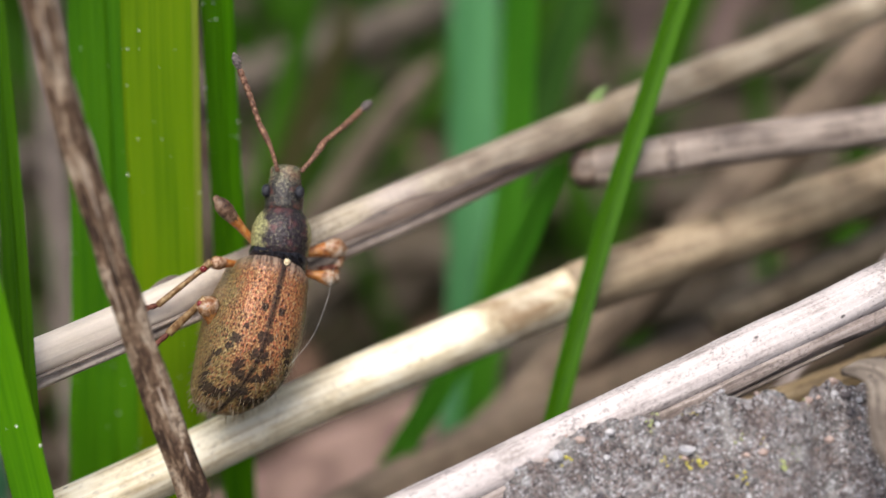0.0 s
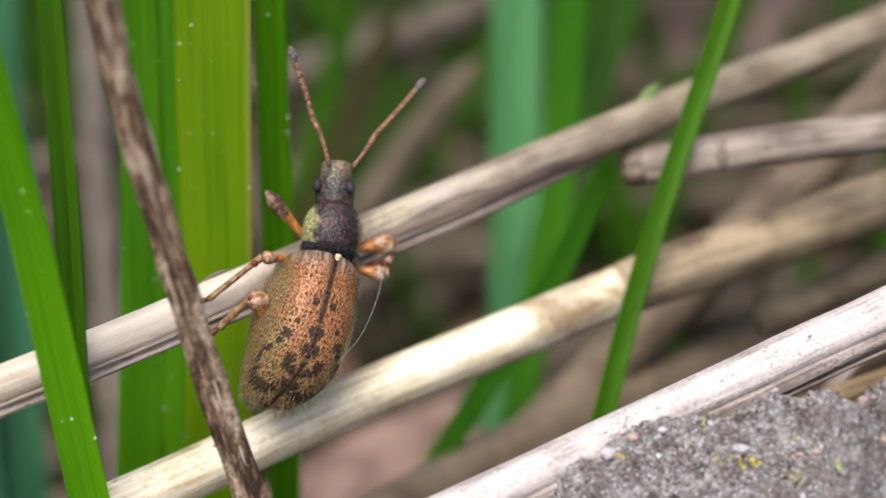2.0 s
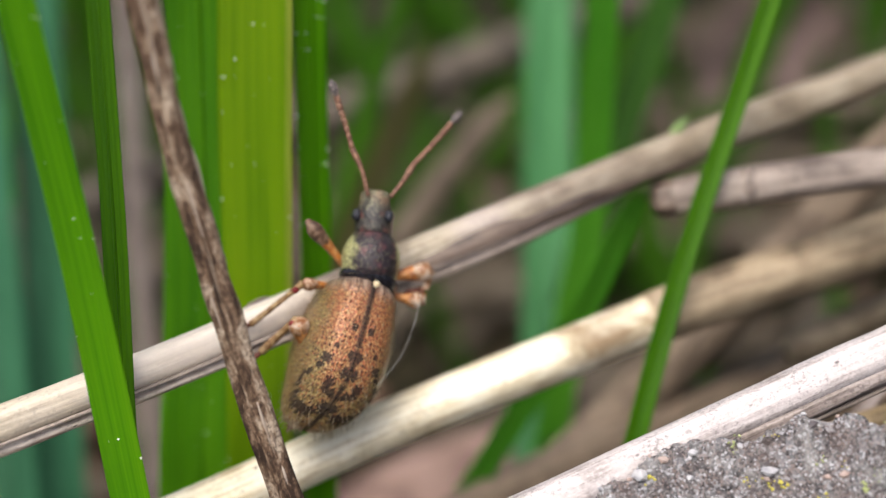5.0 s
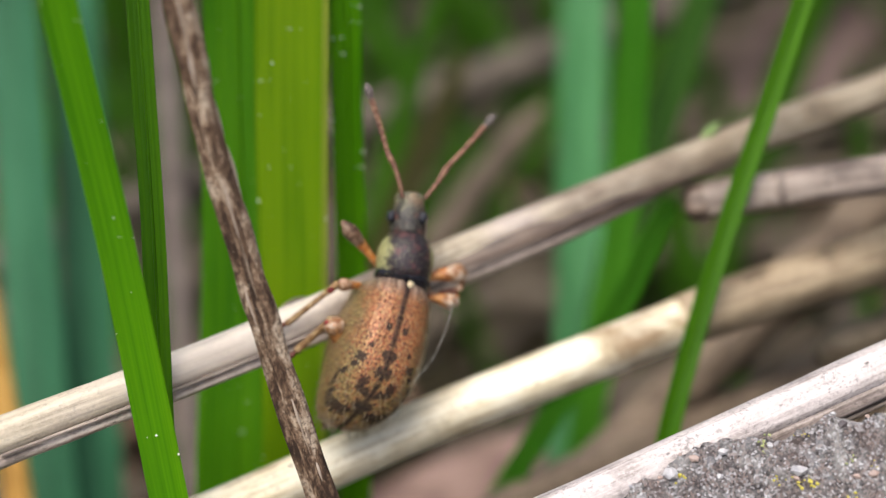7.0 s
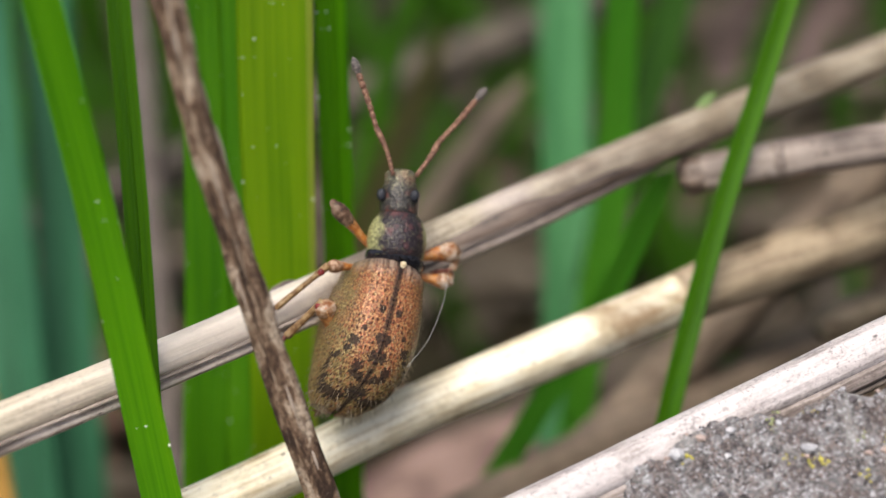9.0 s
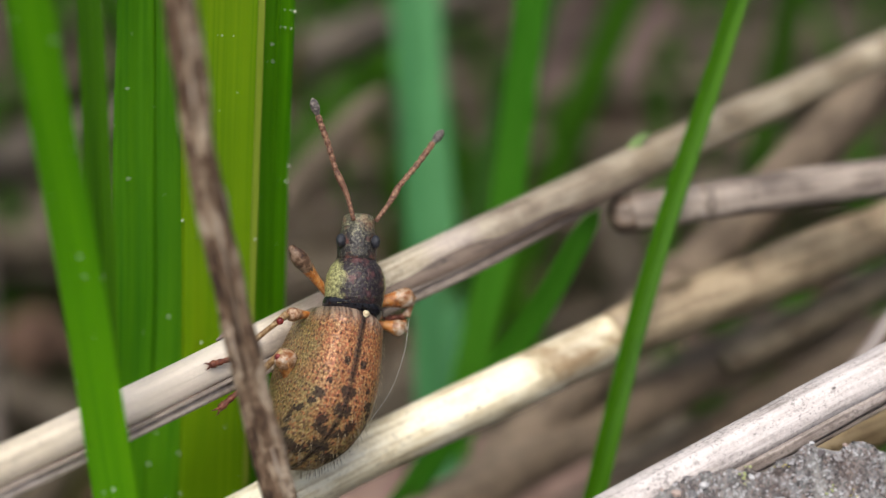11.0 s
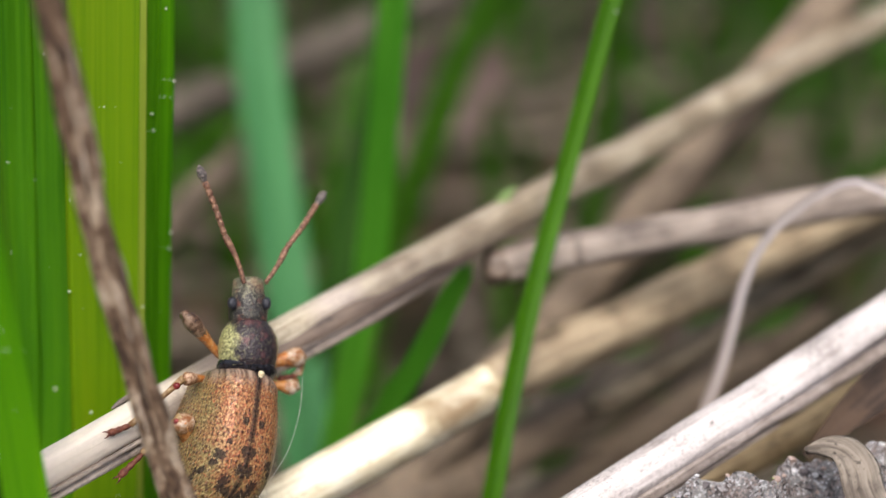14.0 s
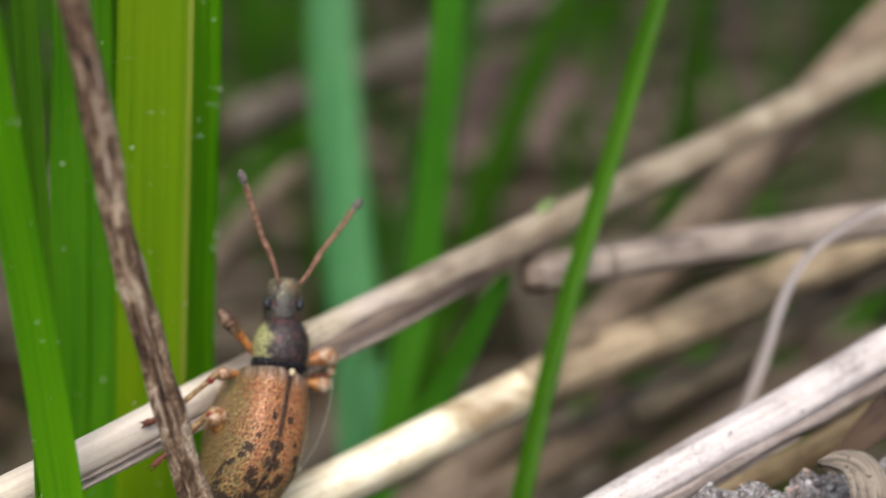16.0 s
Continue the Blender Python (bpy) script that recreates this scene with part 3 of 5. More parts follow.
def grasses():
    front = grass([(-6.9, -3.5, 75), (-6.24, -3.02, 45.9), (-5.58, -2.99, 39.92), (-4.95, -3.14, 35.19), (-4.3, -3.6, 29.95), (-2.4, -5.5, 17), (-1, -7, 0)],
          [0.3, 0.62, 0.68, 0.73, 0.78, 0.9, 0.9], GREEN_FRESH, "bright green grass blade standing before the stem", seed=1.0, specks=24, span=(0.4, 0.6), fold=0.2)
    grass([(-6.9, 9, 72), (-6.3, 5.0, 57.9), (-4.96, -0.46, 39.13), (-4.84, -1.04, 37.07), (-4.71, -1.65, 34.96), (-4.64, -2.26, 32.8), (-4.55, -2.87, 30.6), (-3.3, -7.38, 1)],
          [0.3, 0.4, 0.46, 0.47, 0.48, 0.5, 0.5, 0.6], GREEN_MID, "narrow dark green grass blade", seed=2.0, fold=0.25, keel=0.13)
    lime = grass([(-2.6, 8.5, 75), (-2.88, 5.9, 48), (-2.94, 3.92, 38.11), (-2.97, 3.26, 35.23), (-2.94, 2.56, 32.15), (-2.94, 1.82, 28.88), (-3.0, 1.25, 25.41), (-4.2, 0.4, 0)],
          [0.8, 1.4, 1.58, 1.57, 1.5, 1.46, 1.5, 1.7], GREEN_LIME, "broad lime-green grass blade with tiny white specks", seed=3.0, specks=46, span=(0.42, 0.66), fold=0.06)
    bm = named_uv(bmesh.new())
    strip(bm, [(-2.14, 7.1, 60), (-2.16, 5.88, 48), (-2.2, 3.9, 38.11), (-2.22, 3.24, 35.23), (-2.24, 2.54, 32.15), (-2.26, 1.8, 28.88), (-2.3, 1.23, 25.41)], [0.1, 0.13, 0.15, 0.15, 0.15, 0.15, 0.15], (0.05, -0.88, 0.45), 0.2, 80, 4, 0.06, 0.0, 0.0, 3.5)
    part("margin", bm, MARGIN, lime, "pale yellowish blade margin")
    grass([(-4.4, 9, 75), (-4.5, 6.4, 50), (-4.48, 5.0, 37.48), (-4.48, 4.45, 34.95), (-4.42, 3.8, 32.32), (-4.45, 3.1, 29.6), (-4.6, 2.45, 26.79), (-6.5, 0.8, 0)],
          [0.5, 1.0, 1.35, 1.5, 1.75, 1.85, 1.85, 1.8], GREEN, "broad green grass blade in the tuft", seed=4.0, keel=0.14, specks=40, span=(0.42, 0.66), ribs=0.025)
    grass([(-1.8, 6, 75), (-1.85, 5, 50), (-1.89, 4.59, 37.53), (-1.93, 4.45, 34.73), (-1.93, 4.24, 31.77), (-1.93, 3.96, 28.67), (-1.93, 3.59, 25.41), (-2, 1, 0)],
          [0.3, 0.5, 0.67, 0.69, 0.7, 0.72, 0.75, 0.8], GREEN_FRESH, "straight narrow green grass blade", seed=5.0, keel=0.14, specks=34, span=(0.44, 0.6), fold=0.18)
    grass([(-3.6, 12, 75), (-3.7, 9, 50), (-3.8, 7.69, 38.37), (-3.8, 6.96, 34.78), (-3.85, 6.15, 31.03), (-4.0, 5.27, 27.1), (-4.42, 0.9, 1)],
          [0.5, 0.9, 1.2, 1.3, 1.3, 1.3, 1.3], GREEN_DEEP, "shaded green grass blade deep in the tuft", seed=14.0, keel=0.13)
    grass([(4.5, 16, 66), (4.45, 13.6, 46), (4.41, 13.2, 34.87), (4.39, 13.23, 32.59), (4.35, 13.22, 30.22), (4.24, 13.15, 27.77), (3.91, 13.02, 25.25), (1, 12, 0)],
          [0.3, 0.7, 0.86, 0.9, 0.9, 0.93, 0.95, 1.1], GREEN_BRIGHT, "upright green grass blade behind the stems", keel=0.16, seed=6.0)
    grass([(5.5, 6.1, 32.4), (5.4, 6.12, 32.2), (5.15, 6.16, 31.6), (4.46, 6.38, 29.55), (3.51, 6.57, 27.52), (2.51, 6.71, 25.41), (1.44, 6.81, 23.22), (-9, 7, 0)],
          [0.02, 0.36, 0.54, 0.62, 0.64, 0.65, 0.66, 0.8], GREEN_BRIGHT, "slanting green grass blade behind the stems", keel=0.14, seed=7.0)
    grass([(18, 22, 70), (12.2, 13.1, 50), (8.14, 7.09, 36.98), (7.45, 5.98, 34.76), (6.72, 4.78, 32.59), (6.07, 3.46, 30.45), (5.51, 2.1, 28.33), (2.5, -3.5, 12), (1, -6, 0)],
          [0.2, 0.4, 0.46, 0.47, 0.48, 0.48, 0.48, 0.55, 0.7], GREEN_MID, "slender arching green grass blade", seed=8.0, keel=0.14, fold=0.28, specks=8, span=(0.4, 0.55))
    grass([(1.5, 58, 62), (2.2, 40, 40), (2.52, 30.6, 29.0), (2.70, 25.6, 26.35), (2.93, 20.65, 24.01), (3.09, 16.4, 21.85), (3.0, 12.2, 20.1), (2, -3, 2)],
          [0.9, 1.6, 1.8, 1.75, 1.7, 1.6, 1.55, 1.5], GREEN_PALE, "pale bluish-green grass blade far behind", keel=0.12, seed=9.0)
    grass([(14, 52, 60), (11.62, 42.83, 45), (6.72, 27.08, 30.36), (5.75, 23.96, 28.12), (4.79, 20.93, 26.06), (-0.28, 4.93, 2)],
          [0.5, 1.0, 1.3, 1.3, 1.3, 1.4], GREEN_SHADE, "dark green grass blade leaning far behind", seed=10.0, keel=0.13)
    grass([(-24, 46, 62), (-20.26, 34.07, 46.46), (-16.2, 21.26, 31.65), (-14.44, 15.71, 25.23), (-12.71, 10.47, 19.41), (-8.4, -2.6, 1)],
          [0.8, 1.5, 1.8, 1.8, 1.8, 1.8], GREEN_TEAL, "bluish-green grass blade in soft shade", seed=11.0, keel=0.13)
    grass([(-22, 48, 62), (-18.23, 36.32, 45.94), (-14.88, 23.53, 30.94), (-13.38, 17.81, 24.23), (-11.93, 12.38, 18.11), (-8.44, -0.69, 1)],
          [0.8, 1.4, 1.7, 1.7, 1.7, 1.7], GREEN_TEAL, "bluish-green grass blade behind the tuft", seed=12.0, keel=0.13)
    return front


FRONT_BLADE = grasses()


BROWN_LINE = [(-5.6, -1.8, 60), (-4.6, -2.3, 46), (-3.51, -2.59, 39.85), (-3.17, -2.71, 37.53), (-2.64, -2.85, 35.11), (-2.03, -3.04, 32.59), (-1.33, -3.28, 29.95), (1.5, -4.2, 16), (5, -5.5, 0)]


def brown_stem():
    bm = named_uv(bmesh.new())
    tube(bm, BROWN_LINE, [0.12, 0.21, 0.245, 0.25, 0.255, 0.26, 0.27, 0.3, 0.36], 260, 18, lambda a, s: 1 + 0.16 * math.cos(3 * a + 2) + 0.1 * math.cos(5 * a + 8 * s), seed=2.0, wob=0.25)
    stem = tagged(finish(bm, "brown_stem", BROWN), "weathered dark brown withered plant stem", "stem")
    rnd = random.Random(21)
    path, at = smooth_path(BROWN_LINE, 300)
    for k in range(110):
        i = int(rnd.uniform(90, 215))
        ln = int(rnd.uniform(2, 9))
        a = rnd.uniform(0, 6.28)
        out = Vector((math.cos(a), math.sin(a), 0.1)) * rnd.uniform(0.21, 0.25)
        pts = [tuple(path[i + m] * 1000 + out * (1 + 0.06 * math.sin(m))) for m in (0, ln // 3, 2 * ln // 3, ln)]
        bm = named_uv(bmesh.new())
        tube(bm, pts, [0.01, rnd.uniform(0.02, 0.05), rnd.uniform(0.02, 0.05), 0.008], 8, 6, flat=0.6, seed=k, wob=0.3)
        part("bark_flake", bm, BARK_PALE if rnd.random() < 0.6 else BROWN, stem, "")
    return stem


BROWN_STEM = brown_stem()


# ---- stone ----
def stone_rim(x):
    return -3.15 + 0.21 * (x - 4.2) - 0.6 * math.exp(-(((x - 9.8) / 0.33) ** 2)) - 0.12 * min(max(x - 9.2, 0), 1) + 0.3 * noise.noise(Vector((x * 0.7, 2, 5))) + 0.16 * noise.noise(Vector((x * 2.6, 2, 5)))


def stone_top(x, q):
    """Height of the upper face, q from the far rim (0) towards the near side (1)."""
    return 30.64 + 0.29 * min(x - 4.2, 5.0) - 0.16 * max(6.0 - x, 0) + 0.06 * max(x - 9.6, 0) - 1.25 * min(26 * q, 6.0) - 0.25 * max(26 * q - 6.0, 0)


def build_stone():
    k = Mat("rough_stone", 0.9, 0.25)
    sep = k.node("ShaderNodeSeparateColor")
    k.link(k.voronoi(k.scaled(1, 1, 1), 6.5, "Color"), sep.inputs[0])
    grains = k.ramp(sep.outputs[0], [(0.0, (0.03, 0.028, 0.03)), (0.25, (0.14, 0.12, 0.12)), (0.5, (0.29, 0.255, 0.25)), (0.75, (0.40, 0.40, 0.41)), (0.96, (0.66, 0.66, 0.69))])
    fine = k.noise(k.scaled(8, 8, 8), 1.0, 5, 0.75)
    speck = k.ramp(fine, [(0.38, (0.02, 0.019, 0.02)), (0.48, (0.17, 0.158, 0.16)), (0.60, (0.42, 0.41, 0.42))])
    sep2 = k.node("ShaderNodeSeparateColor")
    k.link(k.voronoi(k.scaled(1, 1, 1), 22.0, "Color"), sep2.inputs[0])
    small = k.ramp(sep2.outputs[0], [(0.0, (0.012, 0.011, 0.012)), (0.22, (0.05, 0.045, 0.045)), (0.45, (0.16, 0.137, 0.13)), (0.64, (0.235, 0.178, 0.16)), (0.8, (0.34, 0.335, 0.345)), (0.93, (0.58, 0.57, 0.60))], True)
    rust = k.noise(k.scaled(1.7, 1.7, 1.7), 1.0, 4, 0.6)
    base = k.mix(0.6, k.mix(0.45, grains, speck), small)
    base = k.mix(k.grey(rust, 0.5, 0.66, 0.0, 0.4), base, (0.12, 0.085, 0.075))
    base = k.mix(k.grey(rust, 0.45, 0.32, 0.0, 0.4), base, (0.42, 0.42, 0.41))
    k.colour(base)
    k.bump(k.math("ADD", fine, k.math("ADD", k.math("MULTIPLY", sep.outputs[0], 0.4), k.math("MULTIPLY", sep2.outputs[1], 0.45))), 1.0, 0.07)
    bm = named_uv(bmesh.new())
    nx, ny = 300, 200
    rows = []
    for j in range(ny + 1):
        row = []
        v = j / ny
        for i in range(nx + 1):
            x = 3.2 + (i / nx) ** 1.5 * 26
            rim = stone_rim(x)
            if v < 0.12:
                y, z = rim + 1.2 * (1 - v / 0.12), v / 0.12 * (stone_top(x, 0) - 0.1)
            else:
                q = ((v - 0.12) / 0.88) ** 1.6
                y, z = rim - q * 26, stone_top(x, q) - 0.1 * max(0.0, 1 - q / 0.006)
            c = Vector((x, y, z))
            d = 0.30 * noise.noise(c * 0.9) + 0.18 * noise.noise(c * 2.4) + 0.08 * noise.noise(c * 5.5) + 0.05 * noise.noise(c * 10)
            if v >= 0.12:
                z += d
            y += d * 0.5
            row.append(bm.verts.new(mm((x, y, z))))
        rows.append(row)
    for j in range(ny):
        for i in range(nx):
            bm.faces.new((rows[j][i], rows[j + 1][i], rows[j + 1][i + 1], rows[j][i + 1]))
    for col, flip in ((0, False), (-1, True)):
        edge = [r[col] for r in rows]
        low = [bm.verts.new((v.co.x, v.co.y, 0)) for v in edge]
        for a in range(len(edge) - 1):
            f = (edge[a], low[a], low[a + 1], edge[a + 1])
            bm.faces.new(tuple(reversed(f)) if flip else f)
    stone = tagged(finish(bm, "stone", k.m), "rough grey stone block with pale grains and yellow lichen", "stone")
    # embedded grains and lichen
    white = Mat("quartz_grain", 0.35, 0.5)
    white.colour(white.ramp(white.noise(white.scaled(1, 1, 1), 5.0), [(0.35, (0.28, 0.28, 0.30)), (0.65, (0.50, 0.49, 0.50))]))
    dark = Mat("dark_grain", 0.5, 0.4)
    dark.colour(dark.ramp(dark.noise(dark.scaled(1, 1, 1), 5.0), [(0.35, (0.03, 0.03, 0.04)), (0.65, (0.12, 0.10, 0.10))]))
    pink = Mat("pinkish_grain", 0.6, 0.3)
    pink.colour(pink.ramp(pink.noise(pink.scaled(1, 1, 1), 5.0), [(0.35, (0.22, 0.15, 0.13)), (0.65, (0.42, 0.33, 0.29))]))
    lichen = Mat("yellow_lichen", 0.9, 0.1)
    lichen.colour(lichen.ramp(lichen.noise(lichen.scaled(1, 1, 1), 14.0), [(0.35, (0.36, 0.32, 0.05)), (0.65, (0.56, 0.50, 0.12))]))
    pale = Mat("pale_green_lichen", 0.9, 0.1)
    pale.colour(pale.ramp(pale.noise(pale.scaled(1, 1, 1), 14.0), [(0.35, (0.26, 0.30, 0.12)), (0.65, (0.42, 0.46, 0.22))]))
    rnd = random.Random(5)
    for k in range(300):
        x = 3.6 + rnd.random() * 10
        q = rnd.random() ** 1.3 * 0.24
        y = stone_rim(x) - q * 26
        c = Vector((x, y, stone_top(x, q) - 0.1 * max(0.0, 1 - q / 0.006)))
        d = 0.30 * noise.noise(c * 0.9) + 0.18 * noise.noise(c * 2.4) + 0.08 * noise.noise(c * 5.5) + 0.05 * noise.noise(c * 10)
        c += Vector((0, d * 0.5, d))
        name, mat = rnd.choice((("grain", white), ("grain", white), ("grain", white), ("grain", dark), ("grain", pink), ("grain", pink), ("lichen", lichen), ("lichen", pale)))
        r = rnd.choice((0.04, 0.05, 0.06, 0.08, 0.11)) * (0.8 if name == "lichen" else 1.4 if mat is white else 1)
        bm = bmesh.new()
        for crumb in range(7 if name == "lichen" else 1):
            near = Vector((rnd.gauss(0, 0.07), rnd.gauss(0, 0.05), 0)) if crumb else Vector()
            near.z = near.y * 1.25
            size = r * (rnd.uniform(0.35, 0.7) if name == "lichen" else 1)
            for v in bmesh.ops.create_icosphere(bm, subdivisions=1, radius=size * MM)["verts"]:
                v.co = Vector((v.co.x * rnd.uniform(0.7, 1.3), v.co.y * rnd.uniform(0.7, 1.3), v.co.z * rnd.uniform(0.4, 0.9))) + (c + near) * MM
        finish(bm, name, mat.m, stone, smooth=name == "lichen")
    return stone


build_stone()


def leaf_on_stone():
    bm = named_uv(bmesh.new())
    strip(bm, [(10.55, -2.35, 32.45), (10.85, -2.5, 32.62), (11.15, -2.75, 32.68), (11.25, -3.2, 32.6), (11.2, -3.7, 32.42), (11.22, -4.4, 32.28), (11.5, -5.8, 32.05)], [0.12, 0.55, 0.8, 0.85, 0.8, 0.8, 0.3], (-0.3, -0.5, 0.8), 0.16, 60, 12, 0.05, 1.0, 0.05, 4.0)
    tagged(finish(bm, "dead_leaf", LEAF_GREY), "grey curled dead leaf lying on the stone", "leaf")
    bm = named_uv(bmesh.new())
    strip(bm, [(11.6, -0.4, 31.0), (12.5, -0.3, 32.0), (13.3, -0.2, 32.7), (15.5, 0, 33.6), (18, 0.4, 33)], [0.2, 0.7, 1.0, 1.3, 0.6], (-0.2, -0.7, 0.6), 0.25, 40, 10, 0.08, 0.5, 0.02, 5.0)
    tagged(finish(bm, "dead_leaf", LEAF_DARK), "dark brown dead leaf at the stone's edge", "leaf")


leaf_on_stone()


# ---- litter and grass behind ----
def litter():
    """Dead straw and green blades over the soil, too many and too far to count, and unseen blades added overhead for
    shade.
    """
    rnd = random.Random(11)
    bm = named_uv(bmesh.new())
    for k in range(260):
        x, y = rnd.uniform(-55, 75), rnd.uniform(22, 120)
        a, ln = rnd.gauss(0.5, 0.6), rnd.uniform(12, 38)
        h = 0.5 + 5 * rnd.random() ** 2
        dx, dy = math.cos(a) * ln / 2, math.sin(a) * ln / 2
        tube(bm, [(x - dx, y - dy, h), (x, y, h + rnd.uniform(0, 3)), (x + dx, y + dy, h + rnd.uniform(-1, 4))], rnd.uniform(0.3, 0.9), 6, 6, seed=k)
    tagged(finish(bm, "plant_litter", LITTER), "loose dead straw lying on the soil", "litter", kind="stuff")
    bm = named_uv(bmesh.new())
    for k in range(170):
        x, y = rnd.uniform(-50, 70), rnd.uniform(30, 115)
        ln, lean, turn = rnd.uniform(14, 42), rnd.gauss(0, 0.35), rnd.uniform(0, 6.28)
        top = (x + ln * lean, y + rnd.uniform(-8, 8), ln)
        strip(bm, [(x, y, -1), ((x + top[0]) / 2 - lean * 2, (y + top[1]) / 2, ln * 0.55), top], [0.9, rnd.uniform(0.8, 1.8), 0.1], (math.cos(turn) * 0.5, -0.8, 0.3), 0.12, 8, 4, 0.06, 0.4, 0.0, k)
    # Tall arching blades, added out of view to shade the background
    for k in range(110):
        x, y = rnd.uniform(-85, 45), rnd.uniform(118, 175)
        ln, reach, lean = rnd.uniform(62, 95), rnd.uniform(50, 110), rnd.gauss(0, 14)
        strip(bm, [(x, y, -1), (x + lean * 0.3, y - reach * 0.15, ln * 0.6), (x + lean * 0.7, y - reach * 0.5, ln), (x + lean, max(y - reach, 30), ln * 0.92)], [2.2, 3.0, 3.4, 0.2], (0.1, 0.4, 0.9), 0.12, 12, 4, 0.08, 0.4, 0.0, k)
    # Unseen blades hung over the right-hand stems to keep light off them
    for k in range(46):
        x, y = rnd.uniform(55, 75), rnd.uniform(-5, 30)
        tx, ty, tz = rnd.uniform(8, 28), rnd.uniform(6.5, 20), rnd.uniform(52, 64)
        strip(bm, [(x, y, -1), (x * 0.93 + tx * 0.07, y * 0.93 + ty * 0.07, 45), ((x + tx) / 2, (y + ty) / 2, tz + 12), (tx, ty, tz)], [2.2, 2.8, 3.2, 0.2], (0.1, 0.4, 0.9), 0.12, 14, 4, 0.08, 0.4, 0.0, k)
    tagged(finish(bm, "grass_tufts", GREEN_DEEP), "dark green background grass, with unseen overhanging blades added for shade", "grass", kind="stuff")
    bm = named_uv(bmesh.new())
    for k in range(420):
        x, y = rnd.uniform(-60, 80), rnd.uniform(15, 120)
        r = rnd.uniform(1.0, 3.2)
        a = rnd.uniform(0, 6.28)
        z = rnd.uniform(0.5, 3.5)
        strip(bm, [(x - r * math.cos(a), y - r * math.sin(a), z), (x, y, z + rnd.uniform(0.3, 1.2)), (x + r * math.cos(a), y + r * math.sin(a), z - 0.3)], [0.3, r, 0.2], (rnd.gauss(0, 0.3), rnd.gauss(0, 0.3), 1), 0.2, 6, 4, 0.06, 0.3, 0.0, k)
    tagged(finish(bm, "leaf_litter", LEAF_LITTER), "brown dead leaves scattered over the soil", "litter", kind="stuff")
    bm = named_uv(bmesh.new())
    strip(bm, [(-9, 12, 11), (-3, 14, 14.5), (2, 15.5, 15.5), (8, 15, 15), (13, 13, 12)], [1.0, 5.5, 7.0, 6.5, 2.0], (0, -0.55, 0.85), 0.12, 30, 12, 0.1, 0.3, 0.05, 3.0)
    strip(bm, [(-6, 12, 0), (-4.5, 13, 6), (-3, 14, 14.5)], [0.3, 0.3, 0.3], (0, -1, 0), 0.1, 8, 4)
    tagged(finish(bm, "dead_leaf", LEAF_PINK), "pinkish-brown dead leaf beneath the stems", "leaf")
    bm = named_uv(bmesh.new())
    strip(bm, [(9.0, 41, 20.5), (10.5, 42, 21.8), (12.2, 42.5, 23.0), (13.8, 42.5, 23.8), (15.2, 42, 24.0)], [0.4, 4.2, 5.4, 4.2, 0.6], (-0.1, -0.75, 0.6), 0.15, 30, 12, 0.1, 0.3, 0.05, 6.0)
    leaf = tagged(finish(bm, "dead_leaf", LEAF_MAUVE), "faded mauve-brown dead leaf caught among far stems", "leaf")
    bm = named_uv(bmesh.new())
    tube(bm, [(9.1, 41.05, 20.6), (8.6, 40.7, 19), (8.2, 40, 12), (8.0, 39, -0.5)], [0.16, 0.18, 0.2, 0.2], 24, 8, seed=5.0, wob=0.1)
    part("leaf_stalk", bm, LEAF_MAUVE, leaf, "thin brown leaf stalk")


litter()


# ---- beetle ----
def loft(bm, sections, close=True, closed_ring=True):
    """Join rings of points (mm) into a skin."""
    rings = [[bm.verts.new(mm(p)) for p in ring] for ring in sections]
    m = len(rings[0])
    for a, b in zip(rings, rings[1:]):
        for j in range(m if closed_ring else m - 1):
            bm.faces.new((a[j], a[(j + 1) % m], b[(j + 1) % m], b[j]))
    if close:
        bm.faces.new(list(reversed(rings[0])))
        bm.faces.new(rings[-1])
    return rings


def scale_mat(name, light, mid, dark, rough=0.5, scale=9.0):
    k = Mat(name, rough, 0.35)
    n1 = k.noise(k.scaled(1, 1, 1), scale, 4, 0.6)
    k.colour(k.ramp(n1, [(0.38, dark), (0.5, mid), (0.62, light)]))
    k.bump(n1, 0.6, 0.03)
    return k.m


